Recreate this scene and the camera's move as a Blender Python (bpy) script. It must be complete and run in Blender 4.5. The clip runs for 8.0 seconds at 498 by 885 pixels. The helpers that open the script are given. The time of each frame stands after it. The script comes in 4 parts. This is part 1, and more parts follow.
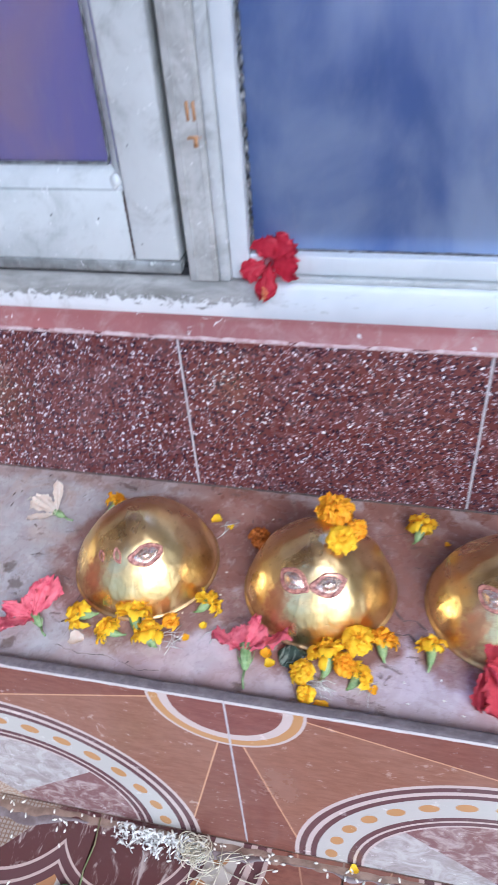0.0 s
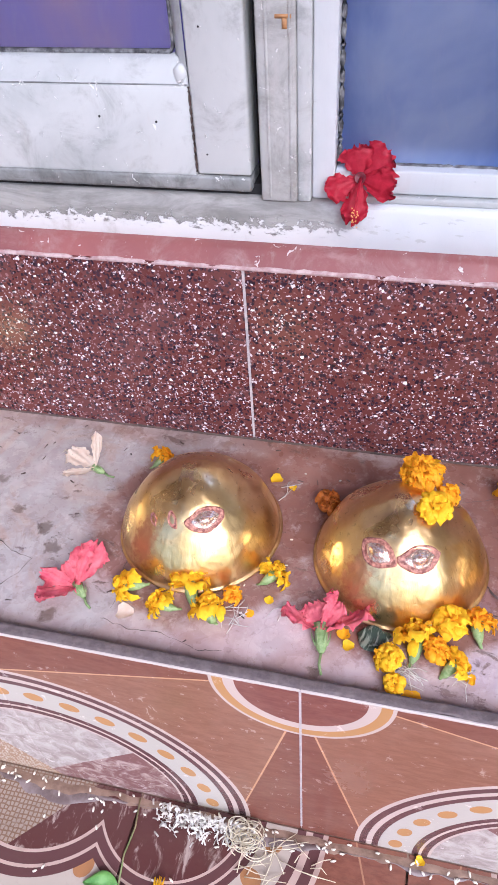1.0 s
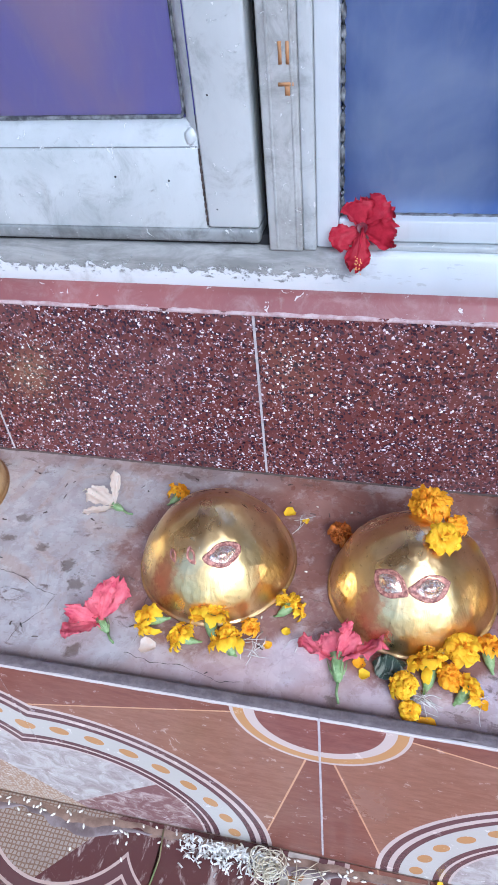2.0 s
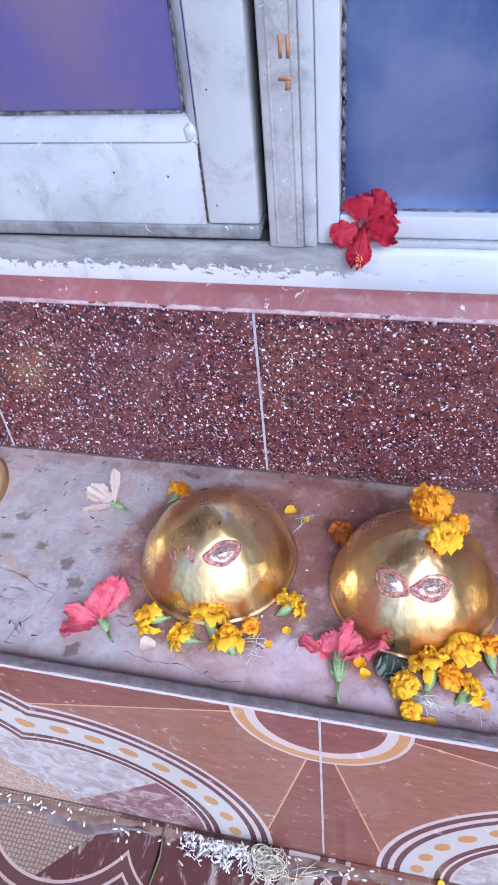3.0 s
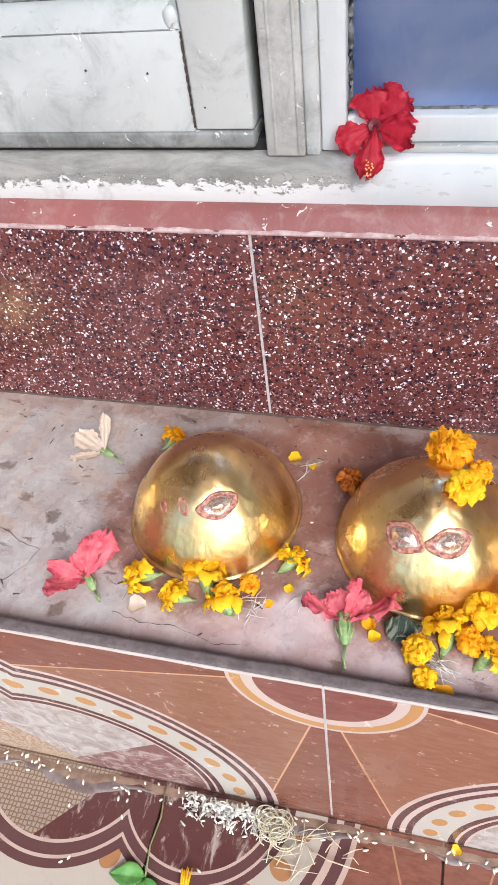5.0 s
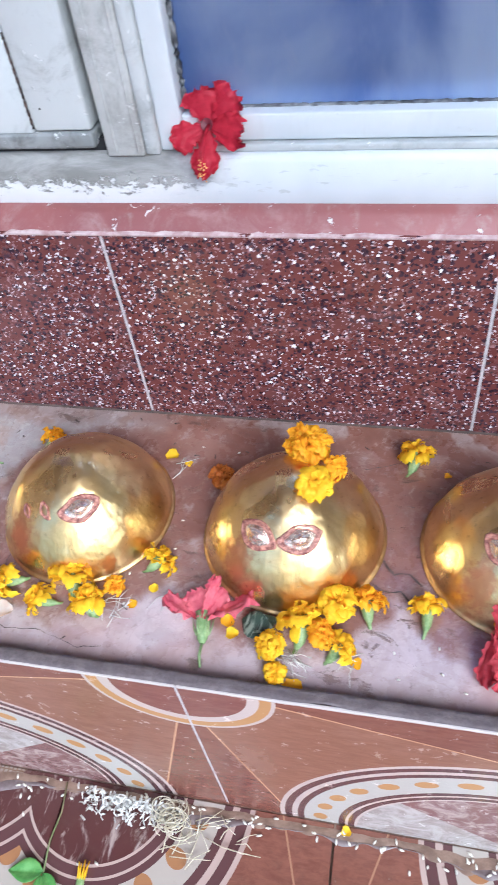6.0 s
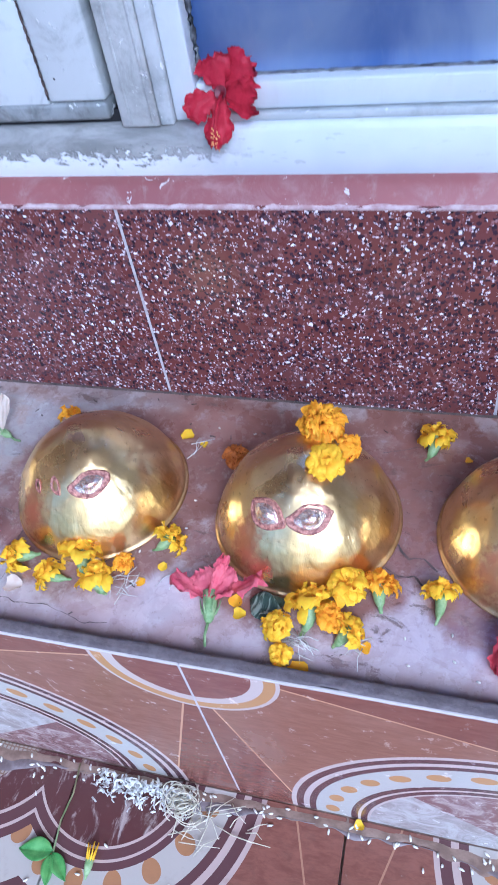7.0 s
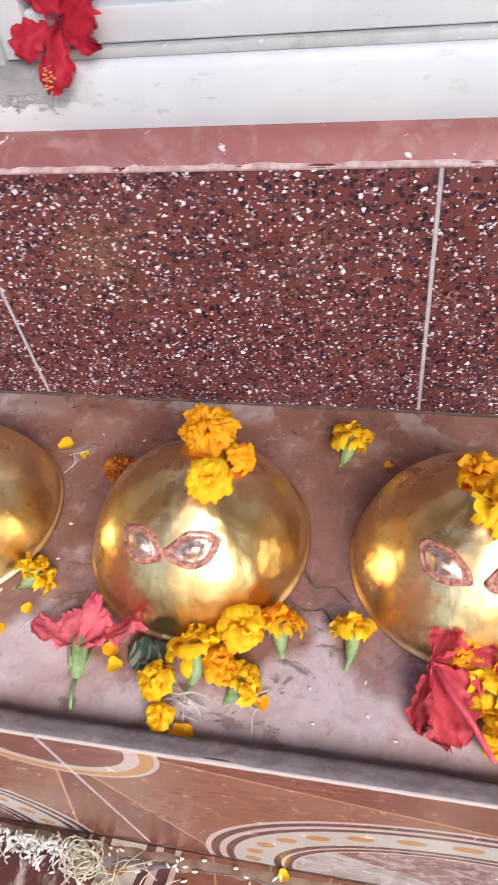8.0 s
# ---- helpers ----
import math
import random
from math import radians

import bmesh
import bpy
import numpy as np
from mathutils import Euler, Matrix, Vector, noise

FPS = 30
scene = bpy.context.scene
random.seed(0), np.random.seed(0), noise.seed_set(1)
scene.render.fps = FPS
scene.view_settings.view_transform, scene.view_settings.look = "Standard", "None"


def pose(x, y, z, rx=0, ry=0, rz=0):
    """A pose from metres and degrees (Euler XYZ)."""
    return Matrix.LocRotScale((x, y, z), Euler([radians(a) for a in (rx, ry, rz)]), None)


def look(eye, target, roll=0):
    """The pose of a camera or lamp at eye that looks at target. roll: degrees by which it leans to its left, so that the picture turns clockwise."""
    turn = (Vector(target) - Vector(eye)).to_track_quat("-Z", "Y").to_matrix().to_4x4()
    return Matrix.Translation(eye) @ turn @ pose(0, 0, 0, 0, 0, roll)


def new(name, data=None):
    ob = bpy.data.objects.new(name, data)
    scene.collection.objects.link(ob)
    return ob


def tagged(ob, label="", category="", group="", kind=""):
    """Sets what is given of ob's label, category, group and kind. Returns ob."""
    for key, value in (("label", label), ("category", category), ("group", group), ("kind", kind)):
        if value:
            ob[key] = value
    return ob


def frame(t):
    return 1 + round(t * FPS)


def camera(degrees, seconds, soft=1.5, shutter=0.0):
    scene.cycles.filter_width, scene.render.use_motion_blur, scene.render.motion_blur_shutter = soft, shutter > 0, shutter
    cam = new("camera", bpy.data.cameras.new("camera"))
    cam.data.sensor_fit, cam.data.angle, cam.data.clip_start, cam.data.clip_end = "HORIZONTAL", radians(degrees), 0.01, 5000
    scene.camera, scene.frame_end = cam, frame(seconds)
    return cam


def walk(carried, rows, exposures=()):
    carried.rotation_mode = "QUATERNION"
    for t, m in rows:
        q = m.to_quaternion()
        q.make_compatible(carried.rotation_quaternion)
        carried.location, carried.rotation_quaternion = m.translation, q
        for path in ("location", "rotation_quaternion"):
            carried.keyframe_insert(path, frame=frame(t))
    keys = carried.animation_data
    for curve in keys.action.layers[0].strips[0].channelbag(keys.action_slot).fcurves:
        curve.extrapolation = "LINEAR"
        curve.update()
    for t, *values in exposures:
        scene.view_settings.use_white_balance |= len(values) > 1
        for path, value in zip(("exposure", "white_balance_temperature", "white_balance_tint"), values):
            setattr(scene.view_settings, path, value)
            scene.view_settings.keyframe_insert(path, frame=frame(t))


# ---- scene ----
cam = camera(38.7, 8.0, soft=1.4, shutter=0.4)
METRES, EYE, TILT, LEAN, TURN = 0.5, 0.75, 0.0, 0.0, 15.4
ROWS = [
    (0.0, 0.0, 0.0, 0.0, -3.29, -40.17, 3.9),
    (0.5, -0.1065, 0.116, -0.1032, -1.47, -42.91, 2.56),
    (1.0, -0.1249, 0.1434, -0.1131, -2.49, -43.98, 3.16),
    (1.5, -0.1268, 0.1293, -0.0795, -3.21, -42.87, 4.08),
    (3.0, -0.1302, 0.1294, -0.0627, -2.9, -42.35, 4.7),
    (3.5, -0.1117, 0.1627, -0.1104, -3.58, -44.45, 5.58),
    (4.0, -0.1134, 0.1936, -0.1619, -4.69, -46.66, 5.27),
    (5.5, -0.0313, 0.2258, -0.156, -2.76, -47.77, 6.25),
    (6.0, 0.0924, 0.2259, -0.1517, -4.65, -48.66, 6.15),
    (6.5, 0.1393, 0.2211, -0.1461, -5.31, -48.71, 6.53),
    (7.0, 0.1283, 0.2122, -0.1963, -1.76, -48.25, 7.82),
    (7.5, 0.1597, 0.2841, -0.3024, -3.57, -48.94, 6.07),
    (8.0, 0.2284, 0.3561, -0.3165, -5.43, -50.36, 6.72),
]
EXPOSURES = [(0.0, 0.40, 4880, 10), (0.5, 0.54, 6040, 11), (1.0, 0.56, 5390, 20), (1.5, 0.44, 4650, 7), (2.8, 0.46, 4980, 17), (3.0, 0.45, 4710, 18), (3.5, 0.39, 4370, 9), (4.0, 0.51, 5900, 9),
             (5.5, 0.62, 5400, 7), (6.0, 0.62, 5020, 7), (6.5, 0.62, 4890, 27), (7.0, 0.44, 4320, 12), (7.5, 0.50, 5120, 8), (8.0, 0.47, 5900, 13)]
PATH = [(t, pose(0, 0, EYE, TILT, LEAN, TURN) @ pose(METRES * x, METRES * y, METRES * z, 90 + pitch, roll, yaw)) for t, x, y, z, yaw, pitch, roll in ROWS]
PATH += [(2.8, look((-0.082, 0.038, 0.722), (-0.521, 1.473, -0.600), -6.6)),
         (4.2, look((-0.085, 0.079, 0.668), (-0.488, 1.403, -0.776), -7.7)),
         (5.3, look((-0.064, 0.099, 0.673), (-0.533, 1.384, -0.787), -9.2))]
walk(cam, sorted(PATH, key=lambda row: row[0]), EXPOSURES)

# ---- light: open sky in front of a porch with an added, unseen roof ----
world = bpy.data.worlds.new("world")
scene.world = world
world.use_nodes = True
wn = world.node_tree.nodes
sky = wn.new("ShaderNodeTexSky")
sky.sky_type, sky.sun_disc = "NISHITA", False
sky.sun_elevation, sky.sun_rotation, sky.dust_density = radians(43), radians(147), 4.0
world.node_tree.links.new(sky.outputs[0], wn["Background"].inputs["Color"])
wn["Background"].inputs["Strength"].default_value = 0.15
sun = new("sun", bpy.data.lights.new("sun", "SUN"))
sun.data.energy, sun.data.angle, sun.data.color = 2.4, radians(32), (1.0, 0.95, 0.88)
sun.matrix_world = look((2.2, -3.0, 4.0), (0, 0.4, 0.2))


# violet-blue lamp inside the room behind the glass
lamp = new("room_lamp", bpy.data.lights.new("room_lamp", "POINT"))
lamp.data.energy, lamp.data.color, lamp.data.shadow_soft_size = 21.0, (0.42, 0.54, 0.95), 0.12
lamp.location = (0.2, 1.15, 1.3)


# ---- helpers for nodes, meshes, parts ----
class Nodes:
    """A small writer of shader nodes."""

    def __init__(self, name):
        self.mat = bpy.data.materials.new(name)
        self.mat.use_nodes = True
        self.t = self.mat.node_tree
        self.out = self.t.nodes["Material Output"]
        self.bsdf = self.t.nodes["Principled BSDF"]

    def put(self, sock, v):
        if isinstance(v, bpy.types.NodeSocket):
            self.t.links.new(v, sock)
        elif isinstance(v, (tuple, list)) and len(v) == 3 and sock.type == "RGBA":
            sock.default_value = (*v, 1)
        else:
            sock.default_value = v

    def m(self, op, a, b=0.0, c=0.0):
        n = self.t.nodes.new("ShaderNodeMath")
        n.operation = op
        for s, v in zip(n.inputs, (a, b, c)):
            self.put(s, v)
        return n.outputs[0]

    def add(self, a, b): return self.m("ADD", a, b)
    def sub(self, a, b): return self.m("SUBTRACT", a, b)
    def mul(self, a, b): return self.m("MULTIPLY", a, b)
    def lt(self, a, b): return self.m("LESS_THAN", a, b)
    def gt(self, a, b): return self.m("GREATER_THAN", a, b)

    def band(self, v, lo, hi):
        return self.mul(self.gt(v, lo), self.lt(v, hi))

    def ramp(self, v, lo, hi):
        n = self.t.nodes.new("ShaderNodeMapRange")
        n.interpolation_type = "SMOOTHSTEP"
        for s, w in zip(n.inputs, (v, lo, hi, 0.0, 1.0)):
            self.put(s, w)
        return n.outputs[0]

    def length(self, dx, dy):
        return self.m("SQRT", self.add(self.mul(dx, dx), self.mul(dy, dy)))

    def mix(self, f, a, b, mode="MIX"):
        n = self.t.nodes.new("ShaderNodeMix")
        n.data_type, n.blend_type = "RGBA", mode
        self.put(n.inputs[0], f), self.put(n.inputs[6], a), self.put(n.inputs[7], b)
        return n.outputs[2]

    def where(self):
        n = self.t.nodes.new("ShaderNodeNewGeometry")
        s = self.t.nodes.new("ShaderNodeSeparateXYZ")
        self.t.links.new(n.outputs["Position"], s.inputs[0])
        return n.outputs["Position"], s.outputs[0], s.outputs[1], s.outputs[2]

    def obj(self):
        return self.t.nodes.new("ShaderNodeTexCoord").outputs["Object"]

    def scaled(self, v, s):
        n = self.t.nodes.new("ShaderNodeVectorMath")
        n.operation = "MULTIPLY"
        self.put(n.inputs[0], v)
        n.inputs[1].default_value = s
        return n.outputs[0]

    def noise(self, v, scale, detail=4.0, rough=0.6, dist=0.0):
        n = self.t.nodes.new("ShaderNodeTexNoise")
        self.put(n.inputs["Vector"], v)
        n.inputs["Scale"].default_value, n.inputs["Detail"].default_value = scale, detail
        n.inputs["Roughness"].default_value, n.inputs["Distortion"].default_value = rough, dist
        return n.outputs[0]

    def voronoi(self, v, scale, feature="F1", rnd=1.0):
        n = self.t.nodes.new("ShaderNodeTexVoronoi")
        n.feature = feature
        self.put(n.inputs["Vector"], v)
        n.inputs["Scale"].default_value, n.inputs["Randomness"].default_value = scale, rnd
        return n

    def random(self):
        return self.t.nodes.new("ShaderNodeObjectInfo").outputs["Random"]

    def island(self):
        return self.t.nodes.new("ShaderNodeNewGeometry").outputs["Random Per Island"]

    def done(self, color, rough=0.5, metal=0.0, bump=None, depth=0.001, spec=0.5, **more):
        b = self.bsdf
        self.put(b.inputs["Base Color"], color)
        self.put(b.inputs["Roughness"], rough)
        self.put(b.inputs["Metallic"], metal)
        self.put(b.inputs["Specular IOR Level"], spec)
        for k, v in more.items():
            self.put(b.inputs[k.replace("_", " ")], v)
        if bump is not None:
            n = self.t.nodes.new("ShaderNodeBump")
            n.inputs["Distance"].default_value = depth
            self.put(n.inputs["Height"], bump)
            self.t.links.new(n.outputs[0], b.inputs["Normal"])
        return self.mat


def part(name, bm, material, parent=None, label="", smooth=True, at=None):
    me = bpy.data.meshes.new(name)
    bm.to_mesh(me)
    bm.free()
    me.materials.append(material)
    if smooth:
        me.polygons.foreach_set("use_smooth", [True] * len(me.polygons))
    ob = new(name, me)
    if parent is not None:
        ob.parent = parent
    if at is not None:
        ob.matrix_basis = at
    if label:
        ob["label"] = label
    return ob


def thing(name, label, category, at=None, group="", kind=""):
    ob = new(name)
    ob.empty_display_size = 0.01
    if at is not None:
        ob.matrix_basis = at
    return tagged(ob, label, category, group, kind)


def box(x0, x1, y0, y1, z0, z1, bevel=0.0, segments=2, bm=None):
    """A box, bevelled; added to bm where given."""
    b = bmesh.new()
    bmesh.ops.create_cube(b, size=1)
    for v in b.verts:
        v.co = Vector((x0 + (v.co.x + 0.5) * (x1 - x0), y0 + (v.co.y + 0.5) * (y1 - y0), z0 + (v.co.z + 0.5) * (z1 - z0)))
    if bevel:
        bmesh.ops.bevel(b, geom=b.edges[:], offset=bevel, segments=segments, affect="EDGES", profile=0.5)
    if bm is None:
        return b
    me = bpy.data.meshes.new("tmp")
    b.to_mesh(me)
    b.free()
    bm.from_mesh(me)
    bpy.data.meshes.remove(me)
    return bm


def sheet(bm, rows):
    """Faces over a grid of places."""
    vs = [[bm.verts.new(p) for p in r] for r in rows]
    for a, b in zip(vs, vs[1:]):
        for i in range(len(a) - 1):
            bm.faces.new((a[i], a[i + 1], b[i + 1], b[i]))
    return bm


def lathe(bm, profile, steps=16, bend=(0, 0)):
    """A turned body about z from (radius, height) pairs; bend shifts it sideways with the square of the height."""
    rows = []
    for r, z in profile:
        rows.append([(r * math.cos(2 * math.pi * k / steps) + bend[0] * z * z, r * math.sin(2 * math.pi * k / steps) + bend[1] * z * z, z) for k in range(steps)])
    vs = [[bm.verts.new(p) for p in r] for r in rows]
    for a, b in zip(vs, vs[1:]):
        for i in range(steps):
            j = (i + 1) % steps
            bm.faces.new((a[i], a[j], b[j], b[i]))
    bm.faces.new(vs[0][::-1]), bm.faces.new(vs[-1])
    return bm


def tube(bm, pts, r, steps=6, taper=1.0):
    """A thin tube along places."""
    pts = [Vector(p) for p in pts]
    rings = []
    for i, p in enumerate(pts):
        d = (pts[min(i + 1, len(pts) - 1)] - pts[max(i - 1, 0)]).normalized()
        q = d.to_track_quat("Z", "Y")
        rr = r * (1 + (taper - 1) * i / (len(pts) - 1))
        rings.append([bm.verts.new(p + q @ Vector((rr * math.cos(2 * math.pi * k / steps), rr * math.sin(2 * math.pi * k / steps), 0))) for k in range(steps)])
    for a, b in zip(rings, rings[1:]):
        for i in range(steps):
            j = (i + 1) % steps
            bm.faces.new((a[i], a[j], b[j], b[i]))
    bm.faces.new(rings[0][::-1]), bm.faces.new(rings[-1])
    return bm


def facing(place, axis, roll=0.0):
    """A pose at place whose z runs along axis."""
    q = Vector(axis).normalized().to_track_quat("Z", "Y")
    return Matrix.Translation(place) @ q.to_matrix().to_4x4() @ Matrix.Rotation(radians(roll), 4, "Z")


# heights and depths of the place
LEDGE, WALL_Y, RISER_Y, RIM_Z, FLOOR_Z = 0.183, 0.568, 0.298, 0.196, -0.100
JOINT, TILE = -0.125, 0.28

# ---- materials ----
def brass():
    n = Nodes("aged_brass")
    o = n.obj()
    sx = n.t.nodes.new("ShaderNodeSeparateXYZ")
    n.put(sx.inputs[0], o)
    ox, oy, oz = sx.outputs
    big = n.noise(o, 20, 3, 0.55, 0.5)
    # streaks from foot to top, imitating bars of reflected sky in colour and bump
    join = n.t.nodes.new("ShaderNodeCombineXYZ")
    n.put(join.inputs[0], n.mul(n.m("ARCTAN2", oy, ox), 1.0))
    n.put(join.inputs[1], n.mul(oz, 5.0))
    streak = n.noise(join.outputs[0], 7.0, 4, 0.65, 0.3)
    col = n.mix(n.ramp(big, 0.35, 0.7), (0.96, 0.76, 0.38), (0.86, 0.62, 0.24))
    col = n.mix(n.mul(n.mul(n.ramp(streak, 0.45, 0.75), n.sub(1.0, n.ramp(oz, 0.030, 0.060))), 0.30), col, (0.70, 0.46, 0.20))
    # tarnish: broad dull patches and small brown specks
    dull = n.ramp(n.noise(o, 34, 6, 0.68, 0.8), 0.54, 0.68)
    col = n.mix(n.mul(dull, 0.32), col, (0.52, 0.29, 0.13))
    speck = n.ramp(n.noise(o, 210, 4, 0.65), 0.60, 0.70)
    col = n.mix(n.mul(speck, 0.40), col, (0.32, 0.16, 0.06))
    # red powder rubbed on the front
    dab = n.length(n.mul(n.add(ox, 0.034), 1.0), n.mul(n.add(oy, 0.050), 1.0))
    dab = n.ramp(n.add(dab, n.mul(n.sub(n.noise(o, 130, 5, 0.7), 0.5), 0.034)), 0.017, 0.007)
    col = n.mix(n.mul(dab, 0.62), col, (0.50, 0.12, 0.06))
    # browner towards the foot, with an uneven edge
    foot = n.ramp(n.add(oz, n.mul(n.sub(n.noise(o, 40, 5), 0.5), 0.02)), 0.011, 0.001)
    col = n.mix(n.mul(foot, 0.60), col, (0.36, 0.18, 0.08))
    # brown top: tarnish, plus the dark reflection of wall and ceiling painted in
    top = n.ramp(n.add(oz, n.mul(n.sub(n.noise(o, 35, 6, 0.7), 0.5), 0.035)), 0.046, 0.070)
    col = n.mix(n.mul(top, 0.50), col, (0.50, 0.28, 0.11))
    scuff = n.mul(n.ramp(n.noise(n.scaled(o, (3.0, 1.0, 0.5)), 120, 3, 0.7, 0.8), 0.66, 0.72), 0.5)
    col = n.mix(scuff, col, (0.98, 0.86, 0.60))
    rough = n.add(0.22, n.add(n.mul(big, 0.14), n.add(n.mul(dull, 0.16), n.add(n.mul(dab, 0.18), n.add(n.mul(foot, 0.15), n.mul(speck, 0.10))))))
    h = n.add(n.mul(big, 1.0), n.add(n.mul(n.mul(streak, n.sub(1.0, n.ramp(oz, 0.030, 0.060))), 0.22), n.add(n.mul(n.noise(o, 60, 2, 0.5), 0.30), n.add(n.mul(n.noise(o, 210, 4, 0.7), 0.035), n.mul(speck, -0.02)))))
    return n.done(col, rough, 1.0, h, 0.0026)


def plain(name, col, col2, rough=0.6, scale=60, metal=0.0, depth=0.0006, **more):
    n = Nodes(name)
    o = n.obj()
    a = n.noise(o, scale, 5, 0.65)
    return n.done(n.mix(n.ramp(a, 0.35, 0.68), col, col2), rough, metal, a, depth, **more)


def terrazzo():
    n = Nodes("red_terrazzo")
    pos, x, y, z = n.where()
    warp = n.t.nodes.new("ShaderNodeVectorMath")
    warp.operation = "MULTIPLY_ADD"
    wn_ = n.t.nodes.new("ShaderNodeTexNoise")
    n.put(wn_.inputs["Vector"], pos)
    wn_.inputs["Scale"].default_value = 260
    n.put(warp.inputs[0], wn_.outputs[1])
    warp.inputs[1].default_value = (0.0040, 0.0040, 0.0040)
    n.put(warp.inputs[2], pos)
    base = n.mix(n.ramp(n.noise(pos, 9, 4), 0.3, 0.7), (0.110, 0.031, 0.028), (0.142, 0.044, 0.038))
    base = n.mix(n.mul(n.ramp(n.noise(pos, 300, 3), 0.5, 0.7), 0.5), base, (0.12, 0.030, 0.028))
    col = base

    def chips(col, scale, share, size, tone, tone2):
        v = n.voronoi(warp.outputs[0], scale)
        s = n.t.nodes.new("ShaderNodeSeparateColor")
        n.put(s.inputs[0], v.outputs["Color"])
        f = n.mul(n.lt(s.outputs[0], share), n.lt(v.outputs["Distance"], n.mul(size, n.add(0.45, s.outputs[1]))))
        return n.mix(f, col, n.mix(s.outputs[2], tone, tone2)), f

    col, f1 = chips(col, 285, 0.56, 0.50, (0.016, 0.009, 0.018), (0.048, 0.022, 0.036))
    col, f2 = chips(col, 430, 0.18, 0.46, (0.22, 0.10, 0.10), (0.32, 0.19, 0.20))
    col, f5 = chips(col, 620, 0.080, 0.50, (0.68, 0.60, 0.63), (0.44, 0.37, 0.42))
    col, f3 = chips(col, 500, 0.062, 0.48, (0.86, 0.82, 0.84), (0.58, 0.51, 0.56))
    col, f4 = chips(col, 370, 0.034, 0.44, (0.88, 0.85, 0.86), (0.68, 0.62, 0.66))
    dust = n.ramp(n.noise(pos, 14, 6, 0.7), 0.5, 0.8)
    col = n.mix(n.mul(dust, 0.03), col, (0.45, 0.36, 0.36))
    return n.done(col, n.add(0.26, n.mul(dust, 0.25)), 0.0, n.noise(pos, 120, 3), 0.0004)


def marble():
    n = Nodes("stained_marble")
    pos, x, y, z = n.where()
    cloud = n.noise(pos, 8, 6, 0.55, 0.9)
    pale = n.mix(n.ramp(cloud, 0.34, 0.66), (0.60, 0.565, 0.545), (0.46, 0.42, 0.395))
    pale = n.mix(n.mul(n.ramp(n.noise(pos, 13, 5, 0.6, 1.4), 0.50, 0.64), 0.6), pale, (0.54, 0.40, 0.31))
    rosy = n.mix(n.ramp(cloud, 0.32, 0.68), (0.70, 0.56, 0.54), (0.48, 0.315, 0.285))
    clean = n.ramp(n.noise(pos, 9, 5, 0.55, 0.7), 0.44, 0.58)
    rosy = n.mix(n.mul(clean, 0.75), rosy, (0.68, 0.60, 0.60))
    red = n.mix(n.ramp(n.noise(pos, 12, 6, 0.6, 1.0), 0.32, 0.68), (0.24, 0.100, 0.066), (0.42, 0.220, 0.165))
    mask = n.noise(pos, 8, 4, 0.55, 0.6)
    stain = n.ramp(n.add(n.add(n.mul(x, 3.6), 1.14), n.mul(n.sub(mask, 0.5), 1.3)), 0.02, 0.42)
    front = n.ramp(n.add(y, n.mul(n.sub(n.noise(pos, 14, 5), 0.5), 0.12)), 0.378, 0.445)
    col = n.mix(stain, pale, n.mix(front, rosy, red))
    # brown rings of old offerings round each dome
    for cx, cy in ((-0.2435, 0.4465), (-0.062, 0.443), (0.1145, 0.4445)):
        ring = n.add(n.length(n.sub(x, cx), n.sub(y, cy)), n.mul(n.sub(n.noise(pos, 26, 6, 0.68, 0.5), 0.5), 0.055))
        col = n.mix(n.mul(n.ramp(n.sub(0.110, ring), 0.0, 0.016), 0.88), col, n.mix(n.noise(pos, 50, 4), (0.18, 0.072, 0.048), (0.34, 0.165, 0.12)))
    # water-washed edge along the wall, with paler islands
    wet = n.ramp(n.add(y, n.mul(n.noise(pos, 25, 5), 0.05)), 0.566, 0.585)
    col = n.mix(n.mul(wet, 0.55), col, (0.24, 0.105, 0.070))
    isle = n.mul(wet, n.ramp(n.noise(pos, 17, 3), 0.52, 0.57))
    col = n.mix(n.mul(isle, 0.7), col, (0.56, 0.46, 0.42))
    # smears, drip tide lines, spots of dirt
    smear = n.ramp(n.noise(n.scaled(pos, (1.0, 1.4, 1.0)), 24, 7, 0.70, 0.5), 0.52, 0.66)
    col = n.mix(n.mul(smear, 0.28), col, (0.70, 0.60, 0.56))
    tide = n.m("ABSOLUTE", n.sub(n.noise(pos, 11, 5, 0.55, 0.8), 0.52))
    col = n.mix(n.mul(n.ramp(tide, 0.006, 0.001), 0.16), col, (0.22, 0.11, 0.085))
    patch = n.ramp(n.noise(pos, 9, 2), 0.46, 0.58)
    spots = n.mul(patch, n.ramp(n.noise(n.scaled(pos, (0.8, 1.4, 1.0)), 48, 7, 0.72, 0.5), 0.56, 0.63))
    col = n.mix(n.mul(spots, 0.72), col, (0.15, 0.085, 0.060))
    fine = n.ramp(n.noise(pos, 190, 4, 0.65), 0.60, 0.68)
    col = n.mix(n.mul(fine, 0.28), col, (0.20, 0.12, 0.10))
    mott = n.ramp(n.noise(pos, 34, 7, 0.72, 0.7), 0.42, 0.60)
    col = n.mix(n.mul(mott, 0.22), col, (0.30, 0.175, 0.14))
    scum = n.ramp(n.noise(pos, 75, 6, 0.75, 0.4), 0.55, 0.66)
    col = n.mix(n.mul(scum, 0.30), col, (0.74, 0.66, 0.62))
    lip = n.ramp(n.add(y, n.mul(n.sub(n.noise(pos, 22, 5, 0.6), 0.5), 0.022)), 0.338, 0.318)
    col = n.mix(n.mul(lip, 0.50), col, (0.24, 0.14, 0.14))
